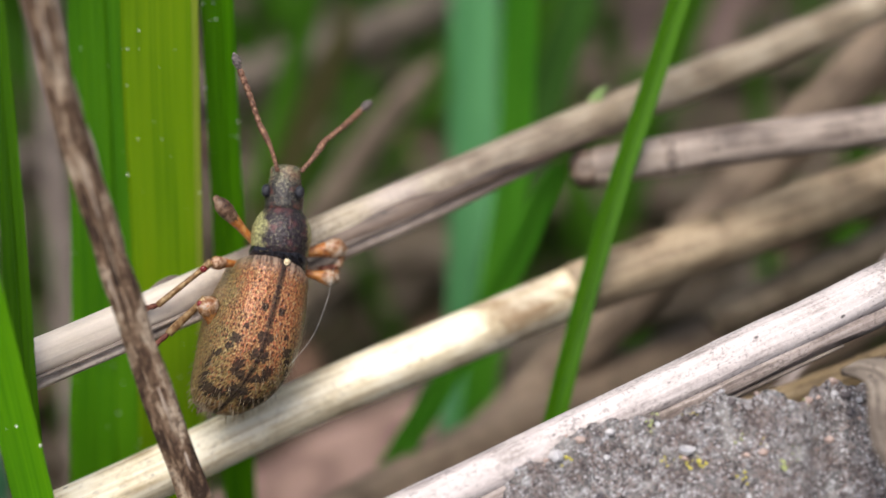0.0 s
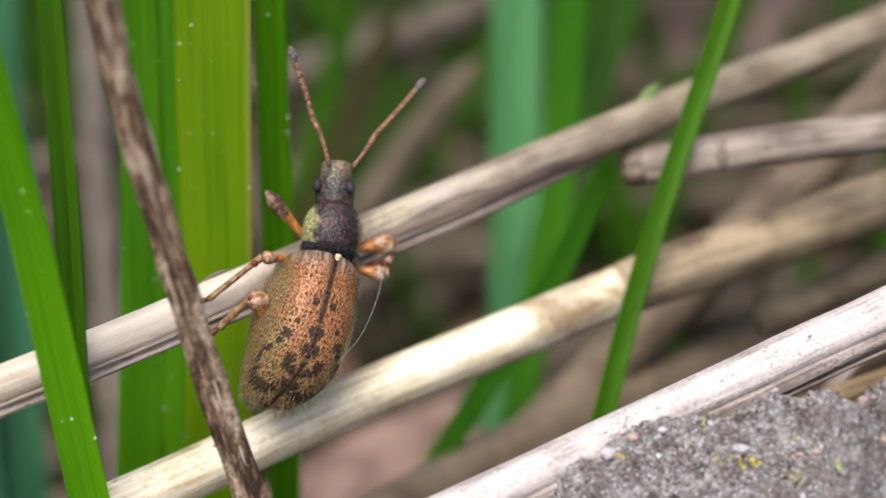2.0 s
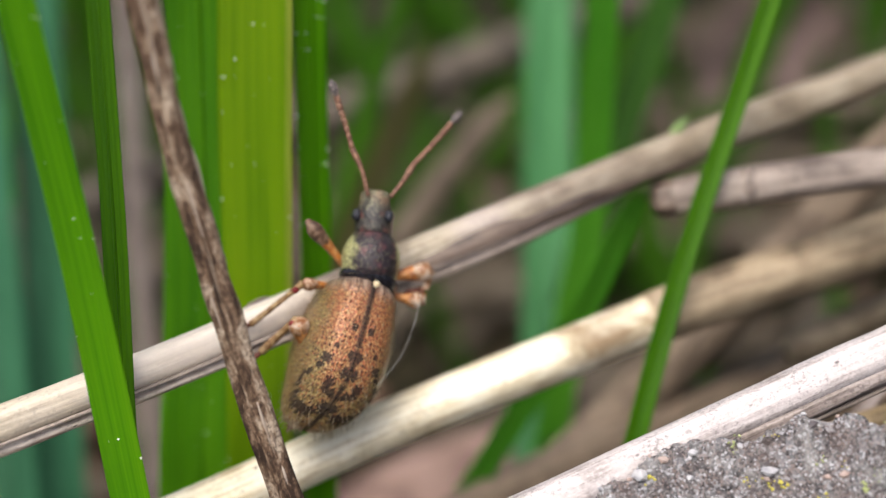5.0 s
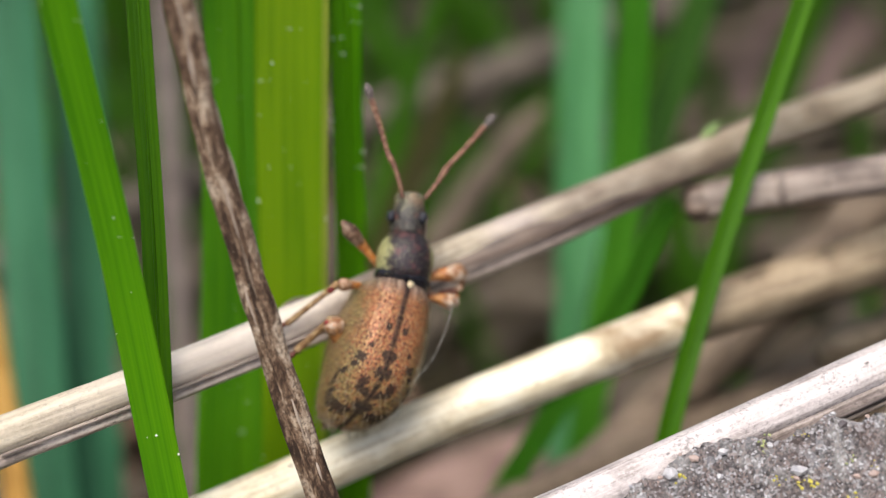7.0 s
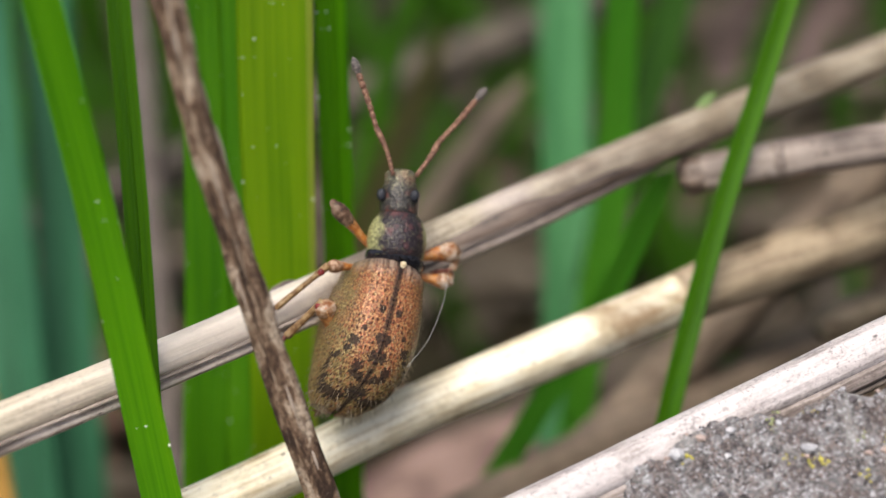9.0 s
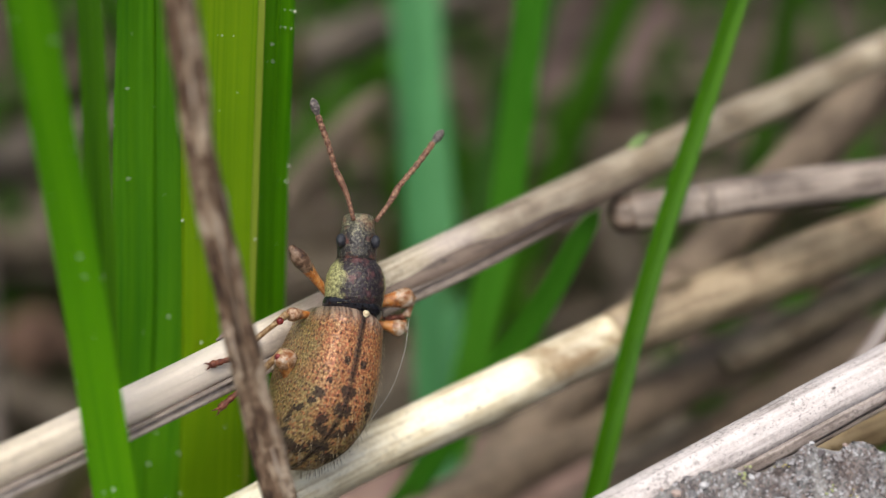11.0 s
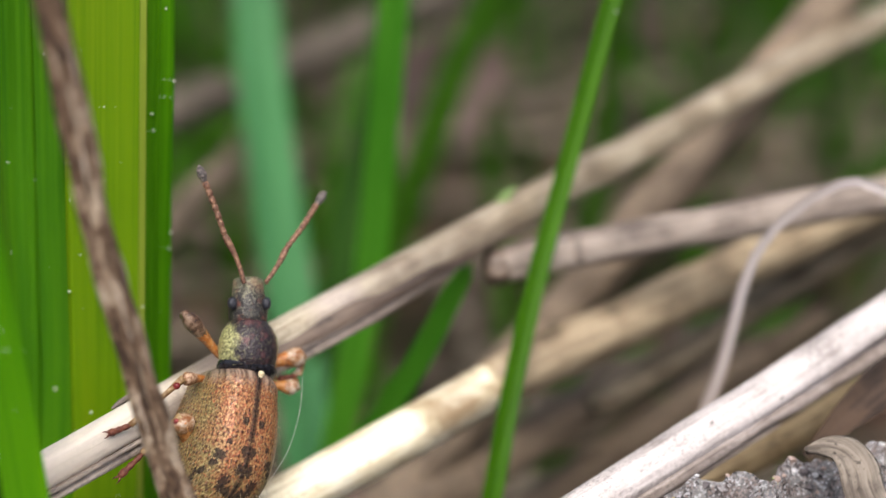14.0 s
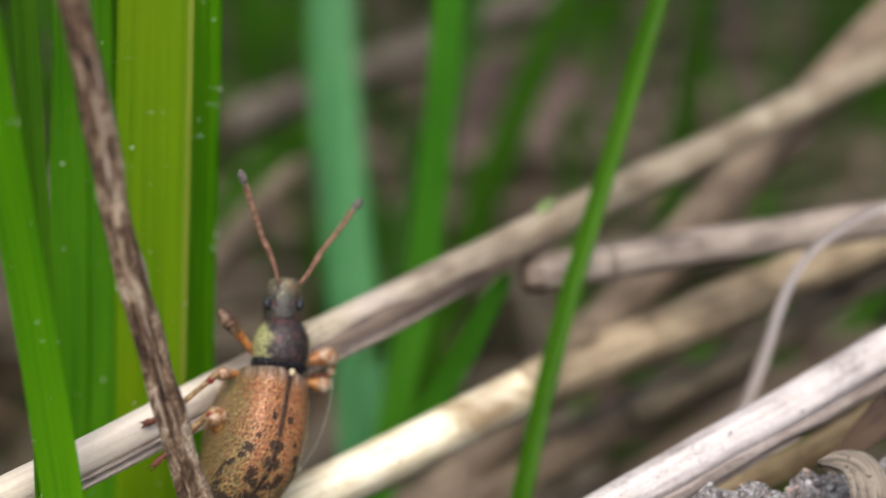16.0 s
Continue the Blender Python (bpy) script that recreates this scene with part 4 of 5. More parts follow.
def elytra_mat():
    """Copper and golden scales, dark pits in rows, black patches towards the tip and along the seam."""
    k = Mat("elytra_scales", 0.45, 0.35)
    k.b.inputs["Metallic"].default_value = 0.15
    sep = k.node("ShaderNodeSeparateXYZ")
    k.link(k.uv(1, 1), sep.inputs[0])
    u, v = sep.outputs[0], sep.outputs[1]
    fine = k.noise(k.uv(26, 16), 1.0, 3, 0.6)
    tone = k.noise(k.uv(2.2, 1.6), 1.0, 3, 0.55)
    copper = k.ramp(fine, [(0.36, (0.09, 0.027, 0.012)), (0.5, (0.26, 0.092, 0.036)), (0.64, (0.45, 0.225, 0.09))])
    gold = k.ramp(fine, [(0.36, (0.06, 0.042, 0.015)), (0.5, (0.185, 0.132, 0.048)), (0.64, (0.36, 0.28, 0.12))])
    outer = k.math("ADD", k.math("ADD", k.grey(u, 0.45, 1.15), k.grey(v, 1.5, 2.9, 0.0, 0.8)), k.grey(tone, 0.35, 0.65, -0.4, 0.4))
    base = k.mix(k.grey(outer, 0.1, 0.9), copper, gold)
    flake = k.node("ShaderNodeSeparateColor")
    k.link(k.voronoi(k.uv(34, 26), 1.0, "Color"), flake.inputs[0])
    base = k.mix(k.grey(flake.outputs[0], 0.55, 1.0, 0.0, 0.55), base, k.mix(k.grey(flake.outputs[1], 0.5, 0.7), (0.50, 0.38, 0.165), (0.42, 0.08, 0.04)))
    base = k.mix(k.grey(flake.outputs[2], 0.6, 1.0, 0.0, 0.6), base, (0.075, 0.035, 0.018))
    pits = k.voronoi(k.uv(10.5, 8.0), 1.0, "Distance", 0.42)
    base = k.mix(k.grey(pits, 0.16, 0.32, 0.92, 0.0), base, (0.06, 0.018, 0.012))
    blot = k.noise(k.uv(9.0, 7.5), 1.0, 4, 0.75)
    marks = 0.0
    for cu, cv, ru, rv in MARKS:
        du = k.math("MULTIPLY", k.math("SUBTRACT", u, cu), 1 / ru)
        dv = k.math("MULTIPLY", k.math("SUBTRACT", v, cv), 1 / rv)
        near = k.math("SUBTRACT", 1.0, k.math("SQRT", k.math("ADD", k.math("MULTIPLY", du, du), k.math("MULTIPLY", dv, dv)), 0.0))
        marks = k.math("MAXIMUM", near, marks)
    patch = k.grey(k.math("ADD", k.math("MULTIPLY", marks, 0.42), blot), 0.67, 0.71)
    seam = k.math("MULTIPLY", k.grey(u, 0.025, 0.09, 0.97, 0.0), k.grey(k.noise(k.uv(3, 3.5), 1.0, 3), 0.30, 0.42))
    base = k.mix(k.grey(v, 0.12, 0.45, 0.85, 0.0), base, k.ramp(k.noise(k.uv(9, 0.6), 1.0, 2), [(0.42, (0.06, 0.045, 0.04)), (0.56, (0.34, 0.26, 0.2))]))
    black = k.math("MULTIPLY", k.math("MAXIMUM", patch, seam), k.grey(fine, 0.3, 0.5, 1.0, 0.86))
    k.colour(k.mix(black, base, (0.014, 0.009, 0.008)))
    k.rough(k.grey(black, 0, 1, 0.42, 0.75))
    k.bump(k.math("ADD", k.grey(pits, 0.1, 0.4), k.math("MULTIPLY", flake.outputs[0], 0.5)), 0.6, 0.03)
    return k.m


# black patches on a wing case: place across from the seam and along from the front, and their reach, in mm
MARKS = ((0.56, 1.92, 0.24, 0.2), (0.66, 2.1, 0.18, 0.18), (0.42, 1.62, 0.11, 0.13), (0.17, 1.15, 0.11, 0.2), (0.1, 1.75, 0.12, 0.24), (0.12, 2.15, 0.15, 0.22),
         (0.3, 2.45, 0.2, 0.28), (0.14, 2.6, 0.15, 0.2), (0.88, 2.26, 0.24, 0.13), (1.0, 2.48, 0.15, 0.3), (0.86, 2.76, 0.22, 0.22), (0.62, 2.96, 0.34, 0.17),
         (0.34, 3.05, 0.34, 0.17), (0.12, 2.9, 0.2, 0.25))


def thorax_mat(name, side, mid_dark, blush):
    """Dark scales down the middle, greenish-gold ones on the flanks, a reddish blush."""
    k = Mat(name, 0.42, 0.4)
    k.b.inputs["Metallic"].default_value = 0.15
    n1 = k.noise(k.scaled(1, 1, 1), 20.0, 3, 0.7)
    n2 = k.noise(k.scaled(1, 1, 1), 3.5, 3, 0.6)
    sep = k.node("ShaderNodeSeparateXYZ")
    k.link(k.scaled(1, 1, 1), sep.inputs[0])
    ax = k.math("ABSOLUTE", sep.outputs[0], 0.0)
    flank = k.grey(k.math("ADD", ax, k.grey(n2, 0.3, 0.7, -0.1, 0.1)), 0.40, 0.50)
    dark = k.ramp(n1, [(0.38, tuple(c * 0.35 for c in mid_dark)), (0.54, mid_dark), (0.9, tuple(c * 0.8 for c in side))])
    gold = k.ramp(n1, [(0.36, tuple(c * 0.35 for c in side)), (0.5, side), (0.64, tuple(min(1, c * 1.6) for c in side))])
    base = k.mix(k.grey(n2, 0.5, 0.6, 0.0, 0.6), dark, blush)
    fore = k.grey(k.math("ADD", sep.outputs[1], k.grey(n1, 0.3, 0.7, -0.2, 0.2)), 1.55, 1.95, 0.0, 0.35)
    k.colour(k.mix(k.math("MAXIMUM", flank, fore), base, gold))
    pits = k.voronoi(k.scaled(1, 1, 1), 13.0, "Distance")
    k.bump(k.math("ADD", pits, n1), 0.6, 0.022)
    return k.m


def leg_mat():
    k = Mat("amber_leg", 0.4, 0.45)
    n1 = k.noise(k.scaled(1, 1, 1), 5.0, 4, 0.6)
    n2 = k.noise(k.scaled(1, 1, 1), 22.0, 3, 0.6)
    base = k.ramp(n1, [(0.36, (0.15, 0.045, 0.012)), (0.5, (0.38, 0.125, 0.022)), (0.64, (0.52, 0.23, 0.06))])
    k.colour(k.mix(k.grey(n2, 0.54, 0.66, 0.0, 0.45), base, (0.50, 0.42, 0.30)))
    k.bump(n2, 0.5, 0.02)
    return k.m


ELYTRA = elytra_mat()
PRONOTUM = thorax_mat("pronotum_scales", (0.30, 0.295, 0.135), (0.028, 0.02, 0.026), (0.12, 0.045, 0.045))
HEAD = thorax_mat("head_scales", (0.30, 0.285, 0.16), (0.04, 0.036, 0.035), (0.17, 0.06, 0.045))
TIBIA = scale_mat("tan_tibia", (0.36, 0.25, 0.13), (0.25, 0.15, 0.065), (0.14, 0.07, 0.027), 0.35)
RED = scale_mat("red_joint", (0.22, 0.03, 0.028), (0.15, 0.018, 0.018), (0.08, 0.01, 0.01), 0.25)
BLACK = scale_mat("black_cuticle", (0.02, 0.02, 0.026), (0.012, 0.012, 0.017), (0.005, 0.005, 0.007), 0.22)
LEG = leg_mat()
SHIN = scale_mat("dark_shin", (0.24, 0.16, 0.11), (0.11, 0.06, 0.035), (0.04, 0.022, 0.016), 0.45)
KNEE = scale_mat("scaly_knee", (0.46, 0.32, 0.22), (0.28, 0.15, 0.08), (0.12, 0.05, 0.028), 0.45)
FOOT = scale_mat("red_foot", (0.22, 0.075, 0.04), (0.115, 0.033, 0.02), (0.10, 0.03, 0.02), 0.5)
FEELER = scale_mat("feeler_red", (0.30, 0.17, 0.105), (0.165, 0.08, 0.05), (0.075, 0.033, 0.023), 0.5, 18.0)
EYE = scale_mat("eye_facets", (0.035, 0.038, 0.05), (0.022, 0.023, 0.03), (0.012, 0.012, 0.015), 0.38, 40.0)
CLASP = scale_mat("translucent_leg", (0.48, 0.39, 0.31), (0.33, 0.20, 0.115), (0.19, 0.07, 0.024), 0.25, 6.0)
CLUB = scale_mat("club_grey", (0.22, 0.19, 0.17), (0.10, 0.085, 0.08), (0.04, 0.034, 0.034), 0.7, 18.0)
CREAM = scale_mat("cream_speck", (0.72, 0.62, 0.40), (0.62, 0.52, 0.33), (0.40, 0.31, 0.18), 0.7)
HAIR = scale_mat("fine_hair", (0.36, 0.30, 0.20), (0.28, 0.22, 0.14), (0.15, 0.11, 0.07), 0.5)
SILK = scale_mat("silk", (0.46, 0.46, 0.43), (0.38, 0.38, 0.35), (0.28, 0.28, 0.27), 0.35)


def rounded_ring(y, w, top, bottom, m=24, cx=0.0):
    mid = (top + bottom) / 2
    out = []
    for j in range(m):
        a = 2 * math.pi * j / m
        out.append((cx + w * math.sin(a), y, mid + (top - mid) * math.cos(a)))
    return out


def curve_of(stops):
    """A smooth curve through (place, value) stops."""
    xs, ys = np.array(stops, float).T

    def at(x):
        i = int(np.clip(np.searchsorted(xs, x) - 1, 0, len(xs) - 2))
        m = np.gradient(ys, xs)
        h = xs[i + 1] - xs[i]
        t = min(max((x - xs[i]) / h, 0), 1)
        return float((2 * t**3 - 3 * t**2 + 1) * ys[i] + (t**3 - 2 * t**2 + t) * h * m[i] + (3 * t**2 - 2 * t**3) * ys[i + 1] + (t**3 - t**2) * h * m[i + 1])

    return at


WIDTHS = curve_of([(-3.25, 0.08), (-3.2, 0.30), (-3.0, 0.57), (-2.7, 0.76), (-2.3, 0.87), (-1.8, 0.95), (-1.4, 0.97), (-1.0, 0.94), (-0.4, 0.84), (0.0, 0.72), (0.13, 0.56)])
TOPS = curve_of([(-3.25, -1.15), (-3.2, -0.97), (-3.0, -0.66), (-2.6, -0.31), (-2.1, -0.03), (-1.6, 0.06), (-1.0, 0.08), (-0.4, 0.03), (0.0, -0.04), (0.13, -0.16)])


def veer(y):
    """The abdomen's slight bend to its left towards the tip."""
    return -0.3 * max(0.0, (-y - 1.8) / 1.4) ** 2


def beetle():
    fwd = Vector((0.184, 0.690, 0.698)).normalized()
    up = Vector((0.4245, -0.697, 0.576))
    up = (up - fwd * up.dot(fwd)).normalized()
    right = fwd.cross(up)
    m = Matrix((right, fwd, up)).transposed().to_4x4()
    m.translation = mm((0.0, 0.04, 32.99))
    root = new("weevil")
    root.matrix_world = m
    tagged(root, "small weevil with coppery golden scaled elytra clinging to a dry stem", "beetle")
    # wing cases
    hairs = named_uv(bmesh.new())
    rnd = random.Random(8)
    for sgn in (-1, 1):
        bm = named_uv(bmesh.new())
        uvl = bm.loops.layers.uv["strip"]
        ny, na = 80, 26
        rows, arcs = [], []
        for k in range(ny + 1):
            y = -3.25 + 3.38 * k / ny
            w, t = WIDTHS(y), TOPS(y)
            h = (t + 1.0) * 0.95 + 0.25
            row, arc, run = [], [], 0.0
            for j in range(na + 1):
                a = radians(104) * j / na
                q = Vector((sgn * (w * math.sin(a) ** 0.85 + 0.004) + veer(y), y * 0.945 if y < 0 else y, t - h * (1 - math.cos(a)) ** 1.15))
                groove = 0.008 * math.cos(a * 34)
                q.z += groove
                if j:
                    run += (q - row[-1]).length
                row.append(q)
                arc.append(run)
            rows.append(row)
            arcs.append(arc)
        vs = [[bm.verts.new(mm(q)) for q in row] for row in rows]
        for k in range(ny):
            for j in range(na):
                ring = [(k, j), (k, j + 1), (k + 1, j + 1), (k + 1, j)]
                if sgn > 0:
                    ring.reverse()
                f = bm.faces.new([vs[a][b] for a, b in ring])
                for lp, (a, b) in zip(f.loops, ring):
                    lp[uvl].uv = (arcs[a][b], 3.38 * (1 - a / ny))
        for k in range(260):
            i, j = int(rnd.random() ** 2.3 * (ny - 2)) + 1, rnd.randrange(2, na)
            q = rows[i][j]
            nrm = (rows[i + 1][j] - rows[i - 1][j]).cross(rows[i][j] - rows[i][j - 1]).normalized() * (-sgn)
            if nrm.z < -0.2:
                nrm = -nrm
            tip = q + nrm * 0.085 + Vector((0, -0.10, 0))
            tube(hairs, [tuple(q), tuple((q + tip) / 2 + nrm * 0.012), tuple(tip)], [0.004, 0.003, 0.001], 4, 4)
        part("wing_case", bm, ELYTRA, root, "coppery scaled wing case with black marks")
    part("hairs", hairs, HAIR, root, "fine short pale hairs")
    bm = bmesh.new()
    bmesh.ops.create_icosphere(bm, subdivisions=2, radius=0.068 * MM)
    for v in bm.verts:
        v.co = Vector((v.co.x * (1 + 6000 * v.co.y) + 0.04 * MM, v.co.y * 1.15 + 0.03 * MM, v.co.z * 0.6 - 0.02 * MM))
    part("pale_speck", bm, CREAM, root, "cream-coloured speck behind the collar")
    bm = bmesh.new()
    loft(bm, [rounded_ring(y * 0.945, WIDTHS(y) * 0.88, TOPS(y) - 0.12, -1.35 + 0.3 * abs(y + 1.4) / 1.8, cx=veer(y)) for y in (-3.15, -2.9, -2.4, -1.8, -1.2, -0.6, 0.0, 0.1)])
    part("abdomen", bm, BLACK, root)
    bend = Matrix.Translation(mm((0, 0.2, 0))) @ Matrix.Rotation(radians(11), 4, "Z") @ Matrix.Translation(mm((0, -0.2, 0)))
    bm = bmesh.new()
    loft(bm, [rounded_ring(y, w, t, b) for y, w, t, b in ((0.02, 0.45, -0.25, -1.1), (0.1, 0.58, -0.08, -1.15), (0.18, 0.62, -0.01, -1.15), (0.27, 0.6, 0.0, -1.15), (0.36, 0.53, -0.04, -1.1))])
    part("neck", bm, BLACK, root, "shiny black collar")
    bm = bmesh.new()
    loft(bm, [rounded_ring(y, w, t, b) for y, w, t, b in ((0.20, 0.5, -0.1, -1.1), (0.225, 0.56, 0.0, -1.1), (0.4, 0.58, 0.03, -1.1), (0.6, 0.61, 0.06, -1.1), (0.82, 0.59, 0.04, -1.05), (1.0, 0.51, -0.03, -1.0), (1.1, 0.43, -0.09, -0.95), (1.17, 0.38, -0.13, -0.95))])
    part("pronotum", bm, PRONOTUM, root).matrix_local = bend
    bm = bmesh.new()
    loft(bm, [rounded_ring(y, w, t, b) for y, w, t, b in ((1.08, 0.38, -0.14, -0.9), (1.2, 0.385, -0.11, -0.9), (1.4, 0.395, -0.09, -0.9), (1.55, 0.38, -0.10, -0.85), (1.68, 0.34, -0.13, -0.75), (1.82, 0.315, -0.16, -0.68), (1.94, 0.315, -0.18, -0.62), (2.01, 0.29, -0.21, -0.58), (2.05, 0.2, -0.28, -0.5))])
    head = part("head", bm, HEAD, root)
    head.matrix_local = bend @ Matrix.Translation(mm((0, 0, -0.5))) @ Matrix.Rotation(radians(-24), 4, "Y") @ Matrix.Translation(mm((0, 0, 0.52)))
    for sgn in (-1, 1):
        bm = bmesh.new()
        bmesh.ops.create_uvsphere(bm, u_segments=14, v_segments=10, radius=0.118 * MM)
        for v in bm.verts:
            v.co = Vector((v.co.x * 0.85 + sgn * 0.335 * MM, v.co.y * 1.15 + 1.48 * MM, v.co.z - 0.22 * MM))
        part("eye", bm, EYE, head, "round black compound eye")

    def limb(name, pts, radius, mat, parent, label=""):
        bm = named_uv(bmesh.new())
        tube(bm, pts, radius, 18, 10)
        return part(name, bm, mat, parent, label)

    legs = [
        ((-0.5, 0.40, -0.85), (-1.55, 0.92, -0.5), (-1.28, 1.1, -1.2), (-0.95, 1.0, -1.5), 1.05),
        ((-0.7, -0.1, -0.9), (-1.27, -0.28, -0.7), (-1.97, -1.33, -1.2), (-2.5, -1.67, -1.25), 0.9),
        ((-0.75, -1.5, -1.0), (-1.2, -1.02, -0.66), (-1.6, -1.8, -1.2), (-2.05, -2.5, -1.4), 1.5),
        ((0.5, 0.5, -0.85), (1.3, 0.88, -0.68), (1.32, 0.5, -0.86), (0.9, 0.3, -1.2), 1.35),
        ((0.7, 0.15, -0.9), (1.32, 0.2, -0.82), (1.34, 0.42, -1.0), (0.95, 0.2, -1.3), 1.1),
        ((0.6, -1.5, -1.1), (0.4, -2.4, -1.3), (-0.3, -2.9, -1.45), (-0.65, -3.1, -1.5), 1.0),
    ]
    for hip, knee, ankle, toe, fat in legs:
        clasp = hip[0] > 0 or fat > 1.3
        leg = limb("leg", [hip, tuple((a + b) / 2 for a, b in zip(hip, knee)), knee], lerp([(0, 0.065 * fat), (0.35, 0.09 * fat), (0.75, 0.15 * fat), (0.92, 0.13 * fat), (1, 0.05)]), LEG, root, "amber leg")
        bm = named_uv(bmesh.new())
        kv, hv = Vector(knee), Vector(hip)
        tube(bm, [tuple(kv + (hv - kv) * f) for f in (0.5, 0.38, 0.26, 0.14, 0.05, -0.03)], [r * fat for r in (0.10, 0.137, 0.157, 0.152, 0.115, 0.025)], 16, 12, seed=hip[1], wob=0.15)
        part("knee", bm, CLASP if clasp else SHIN if hip[1] > 0.2 else KNEE, leg, "scaly end of the thigh")
        limb("shin", [knee, tuple((a + b) / 2 for a, b in zip(knee, ankle)), ankle], lerp([(0, 0.085), (0.3, 0.06 * min(fat, 1.15)), (1, 0.075 * min(fat, 1.15))]), CLASP if hip[0] > 0 else TIBIA if hip[1] < 0.2 else SHIN, leg)
        if hip[0] < 0 and hip[1] < 0.2:
            bm = bmesh.new()
            bmesh.ops.create_icosphere(bm, subdivisions=2, radius=0.075 * MM)
            for v in bm.verts:
                v.co = v.co + (kv.lerp(Vector(ankle), 0.17) + Vector((0.01, 0, 0.07))) * MM
            part("joint", bm, RED, leg, "small dark red knee joint")
        bm = named_uv(bmesh.new())
        av, tv = Vector(ankle), Vector(toe)
        for f0, f1, r in ((0.0, 0.3, 0.062), (0.24, 0.52, 0.068), (0.46, 0.72, 0.082)):
            tube(bm, [tuple(av.lerp(tv, f0)), tuple(av.lerp(tv, (f0 + f1) / 2)), tuple(av.lerp(tv, f1))], [r * 0.6, r, r * 0.75], 8, 8, seed=f0)
        for sgn in (-1, 1):
            hook = (tv - av).cross(Vector((0, 0, 1))).normalized() * 0.05 * sgn
            tube(bm, [tuple(av.lerp(tv, 0.7)), tuple(av.lerp(tv, 0.82) + hook + Vector((0, 0, 0.03))), tuple(av.lerp(tv, 0.88) + hook * 1.3 - Vector((0, 0, 0.03)))], [0.025, 0.018, 0.004], 8, 6)
        part("foot", bm, FOOT, leg, "small jointed reddish foot with two claws")
    feelers = []
    for base, elbow, tip in (((-0.6, 1.81, -0.12), (-1.2, 2.6, -0.1), (-2.06, 3.8, 0.02)), ((-0.13, 1.96, -0.13), (0.1, 2.69, 0.08), (0.84, 4.2, 0.0))):
        b, e, t = Vector(base), Vector(elbow), Vector(tip)
        bm = named_uv(bmesh.new())
        tube(bm, [(0, -0.05, 0), tuple((e - b) * 0.5 + Vector((0.03, 0, 0.02))), tuple(e - b)], lerp([(0, 0.045), (0.5, 0.05), (0.85, 0.075), (1, 0.06)]), 16, 8)
        an = part("antenna", bm, FEELER, root, "elbowed reddish antenna with a grey club")
        an.location = mm(base)
        bm = named_uv(bmesh.new())
        c = e - b + (t - e) * 0.76
        tube(bm, [tuple(e - b), tuple((e - b + c) * 0.5 + Vector((0.02, 0, 0))), tuple(c)], lambda s: 0.043 + 0.010 * s + 0.018 * abs(math.sin(s * 7 * math.pi)), 56, 8)
        part("stalk", bm, FEELER, an)
        bm = named_uv(bmesh.new())
        tube(bm, [tuple(c), tuple(c + (t - e) * 0.13), tuple(t - b)], lerp([(0, 0.045), (0.4, 0.095), (0.75, 0.08), (1, 0.012)]), 14, 10)
        part("club", bm, CLUB, an, "dark grey spindle-shaped club")
        feelers.append(an)
    return root, feelers


FEELERS = beetle()[1]


def silk():
    bm = named_uv(bmesh.new())
    tube(bm, [(0.9, 0.48, 32.67), (0.86, 0.2, 32.4), (0.83, 0.02, 32.25), (0.58, -0.55, 31.69), (0.18, -1.14, 31.35)], 0.0042, 30, 6)
    tagged(finish(bm, "silk_thread", SILK), "fine pale silk thread hanging by the beetle", "thread")


silk()


def husk():
    """A pale, papery flake stuck to the stem by the beetle's feet."""
    bm = named_uv(bmesh.new())
    strip(bm, [(-2.85, 0.5, 32.02), (-2.7, 0.62, 32.08), (-2.5, 0.78, 32.13), (-2.35, 0.9, 32.12)], [0.04, 0.14, 0.13, 0.03], (-0.1, -0.6, 0.75), -0.3, 14, 6, 0.03)
    tagged(finish(bm, "papery_flake", STRAW_MAUVE), "small pale papery flake stuck to the stem", "flake")


husk()


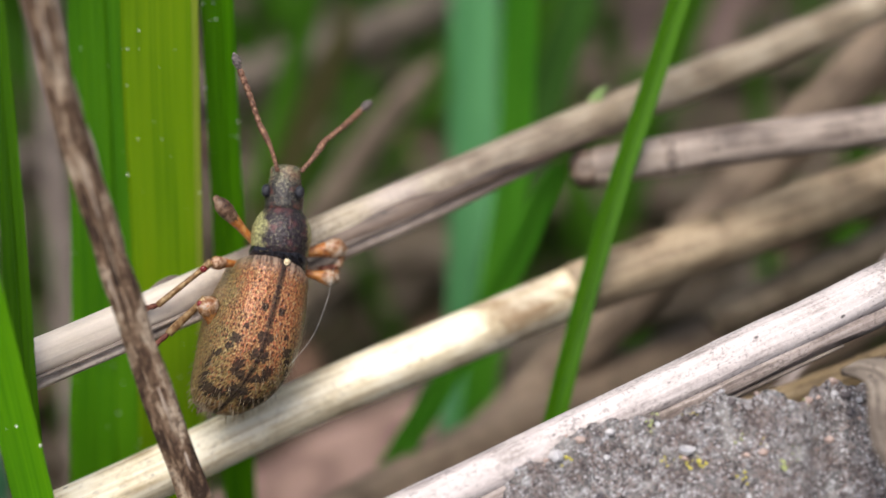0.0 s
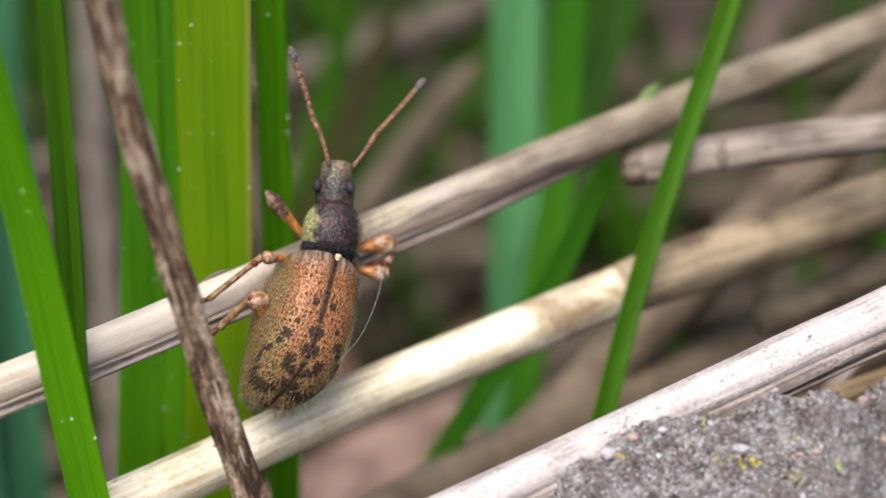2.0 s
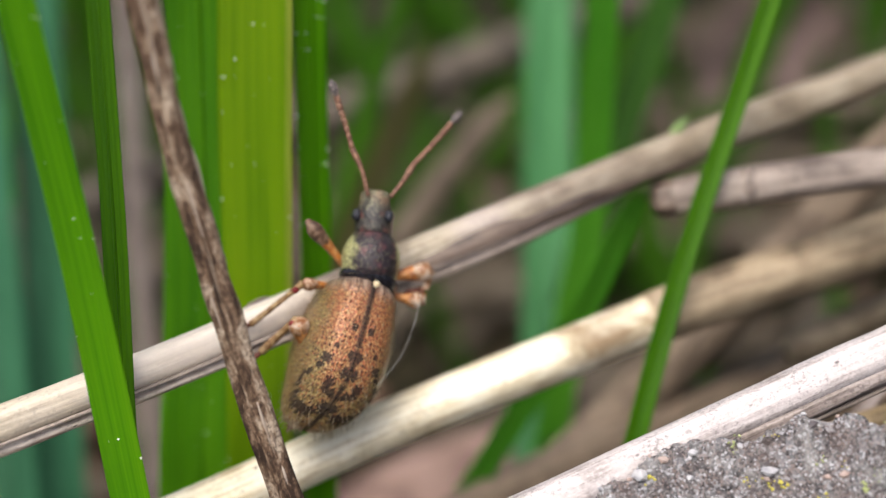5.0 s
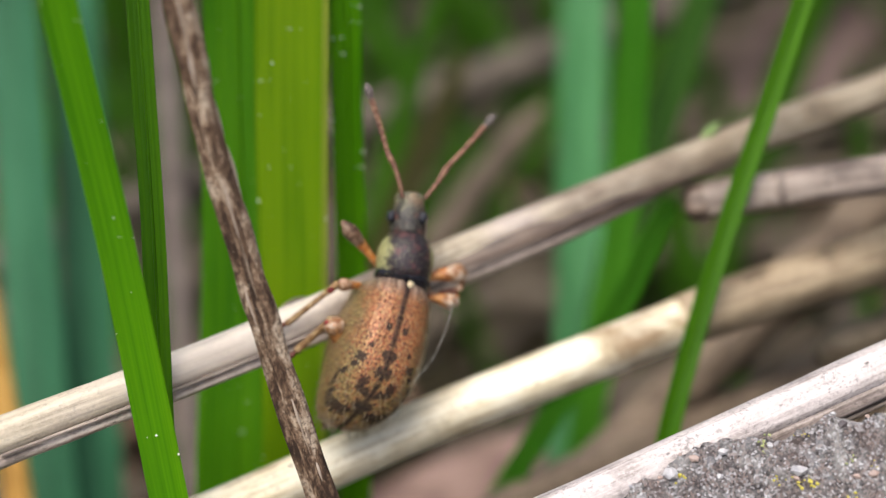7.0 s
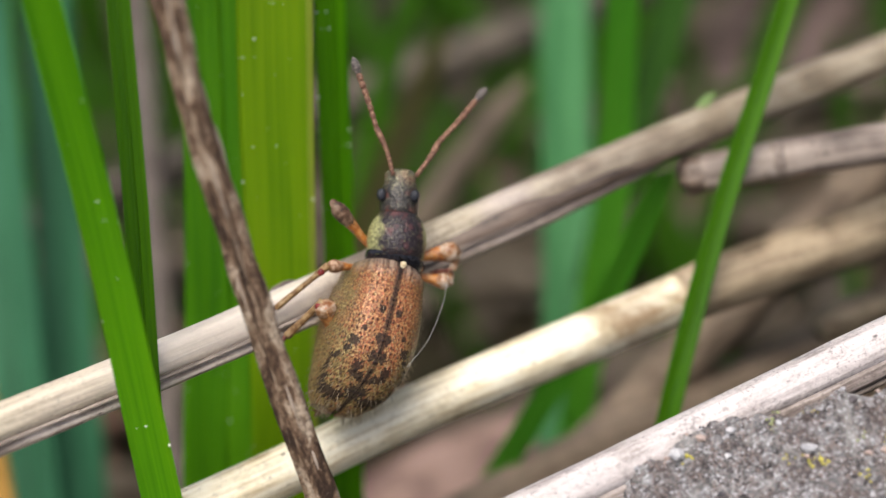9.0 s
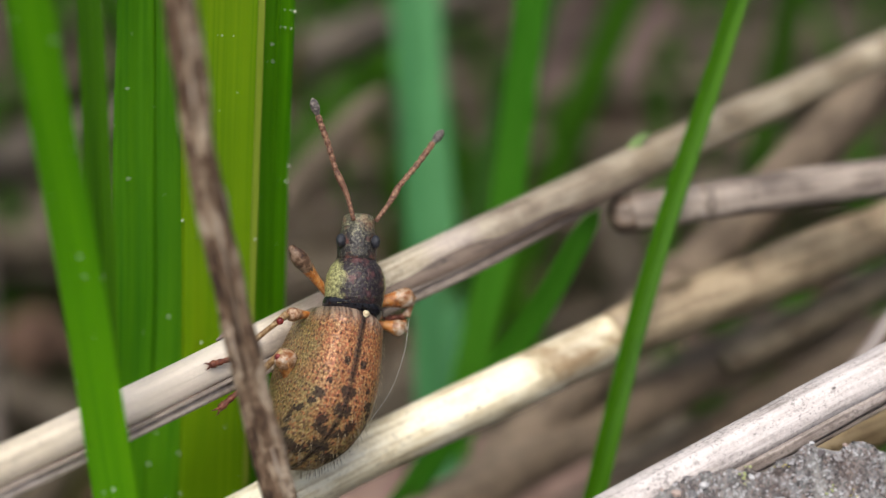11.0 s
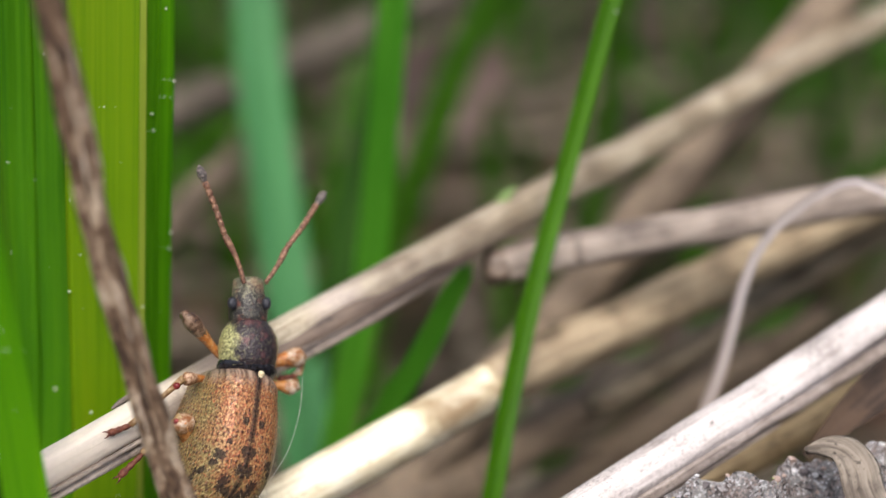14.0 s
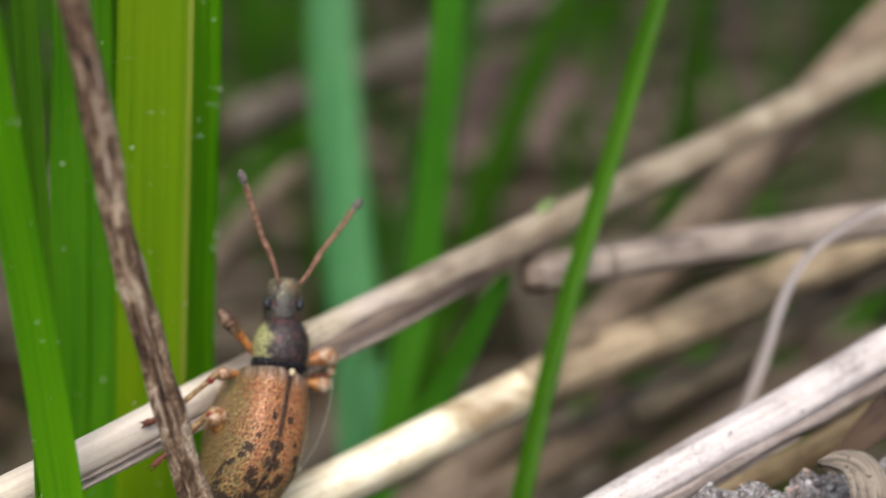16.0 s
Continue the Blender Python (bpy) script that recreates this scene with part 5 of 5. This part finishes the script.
# ---- movement ----
def swing(shift, tilt):
    """The withered stem, shifted sideways (mm) and tilted (degrees) about its middle."""
    pivot = Matrix.Translation(mm((-2.6, -2.85, 35)))
    return Matrix.Translation(mm((shift, 0, 0))) @ pivot @ pose(0, 0, 0, 0, tilt, 0) @ pivot.inverted()


SWAY = ((0.0, -0.03, 0.7), (3.5, 0.04, 0.4), (7.0, -0.01, -0.15), (8.2, 0.03, 0.1), (10.3, -0.02, -0.7), (10.5, 0.23, 0.3), (11.0, 0.21, 0.9), (12.5, 0.17, -1.2), (13.0, 0.19, -1.5), (14.5, 0.17, -1.7), (15.5, -0.02, 0.5), (16.0, 0.0, -1.3))


LEAN = ((0.0, 24), (4.2, 26), (8.2, 26), (10.3, 16), (11.0, 14), (12.0, 4), (12.5, 0), (15.0, 0), (16.0, 2.5))


# seconds, sideways shift in mm of the blade standing in front
DRIFT = ((0.0, -0.06), (1.0, 0.0), (8.2, 0.0), (10.3, 0.1), (12.0, 0.1), (12.5, 0.32), (13.0, 0.36), (14.5, 0.33), (16.0, 0.35))


def leaned(angle):
    """The withered leaf, leaning sideways from its foot (degrees)."""
    foot = Matrix.Translation(mm((10.9, 3.6, 28.6)))
    return foot @ Matrix.Rotation(radians(angle), 4, Vector((0.0, 0.88, -0.48))) @ foot.inverted()


def motions():
    walk(CURLED_LEAF, [(t, leaned(angle)) for t, angle in LEAN])
    walk(FRONT_BLADE, [(t, pose(shift * MM, 0, 0)) for t, shift in DRIFT])
    walk(BROWN_STEM, [(t, swing(shift, tilt)) for t, shift, tilt in SWAY])
    for feeler, rows in zip(FEELERS, FEEL):
        at = feeler.location.copy()
        walk(feeler, [(t, Matrix.Translation(at) @ pose(0, 0, 0, tilt, 0, turn)) for t, tilt, turn in rows])


# seconds, tilt up and turn to the side, in degrees
FEEL = (
    ((0.0, 0, 2), (1.5, 0, 0), (8.2, 0, 0), (10.3, 0, 0), (11.0, 0, 1), (14.5, 0, 1), (16.0, 0, 0)),
    ((0.0, -16, -6), (0.5, -12, -4), (1.0, -5, -1), (1.5, 0, 0), (8.2, 0, 0), (10.5, 0, 0), (16.0, 0, 0)),
)
motions()
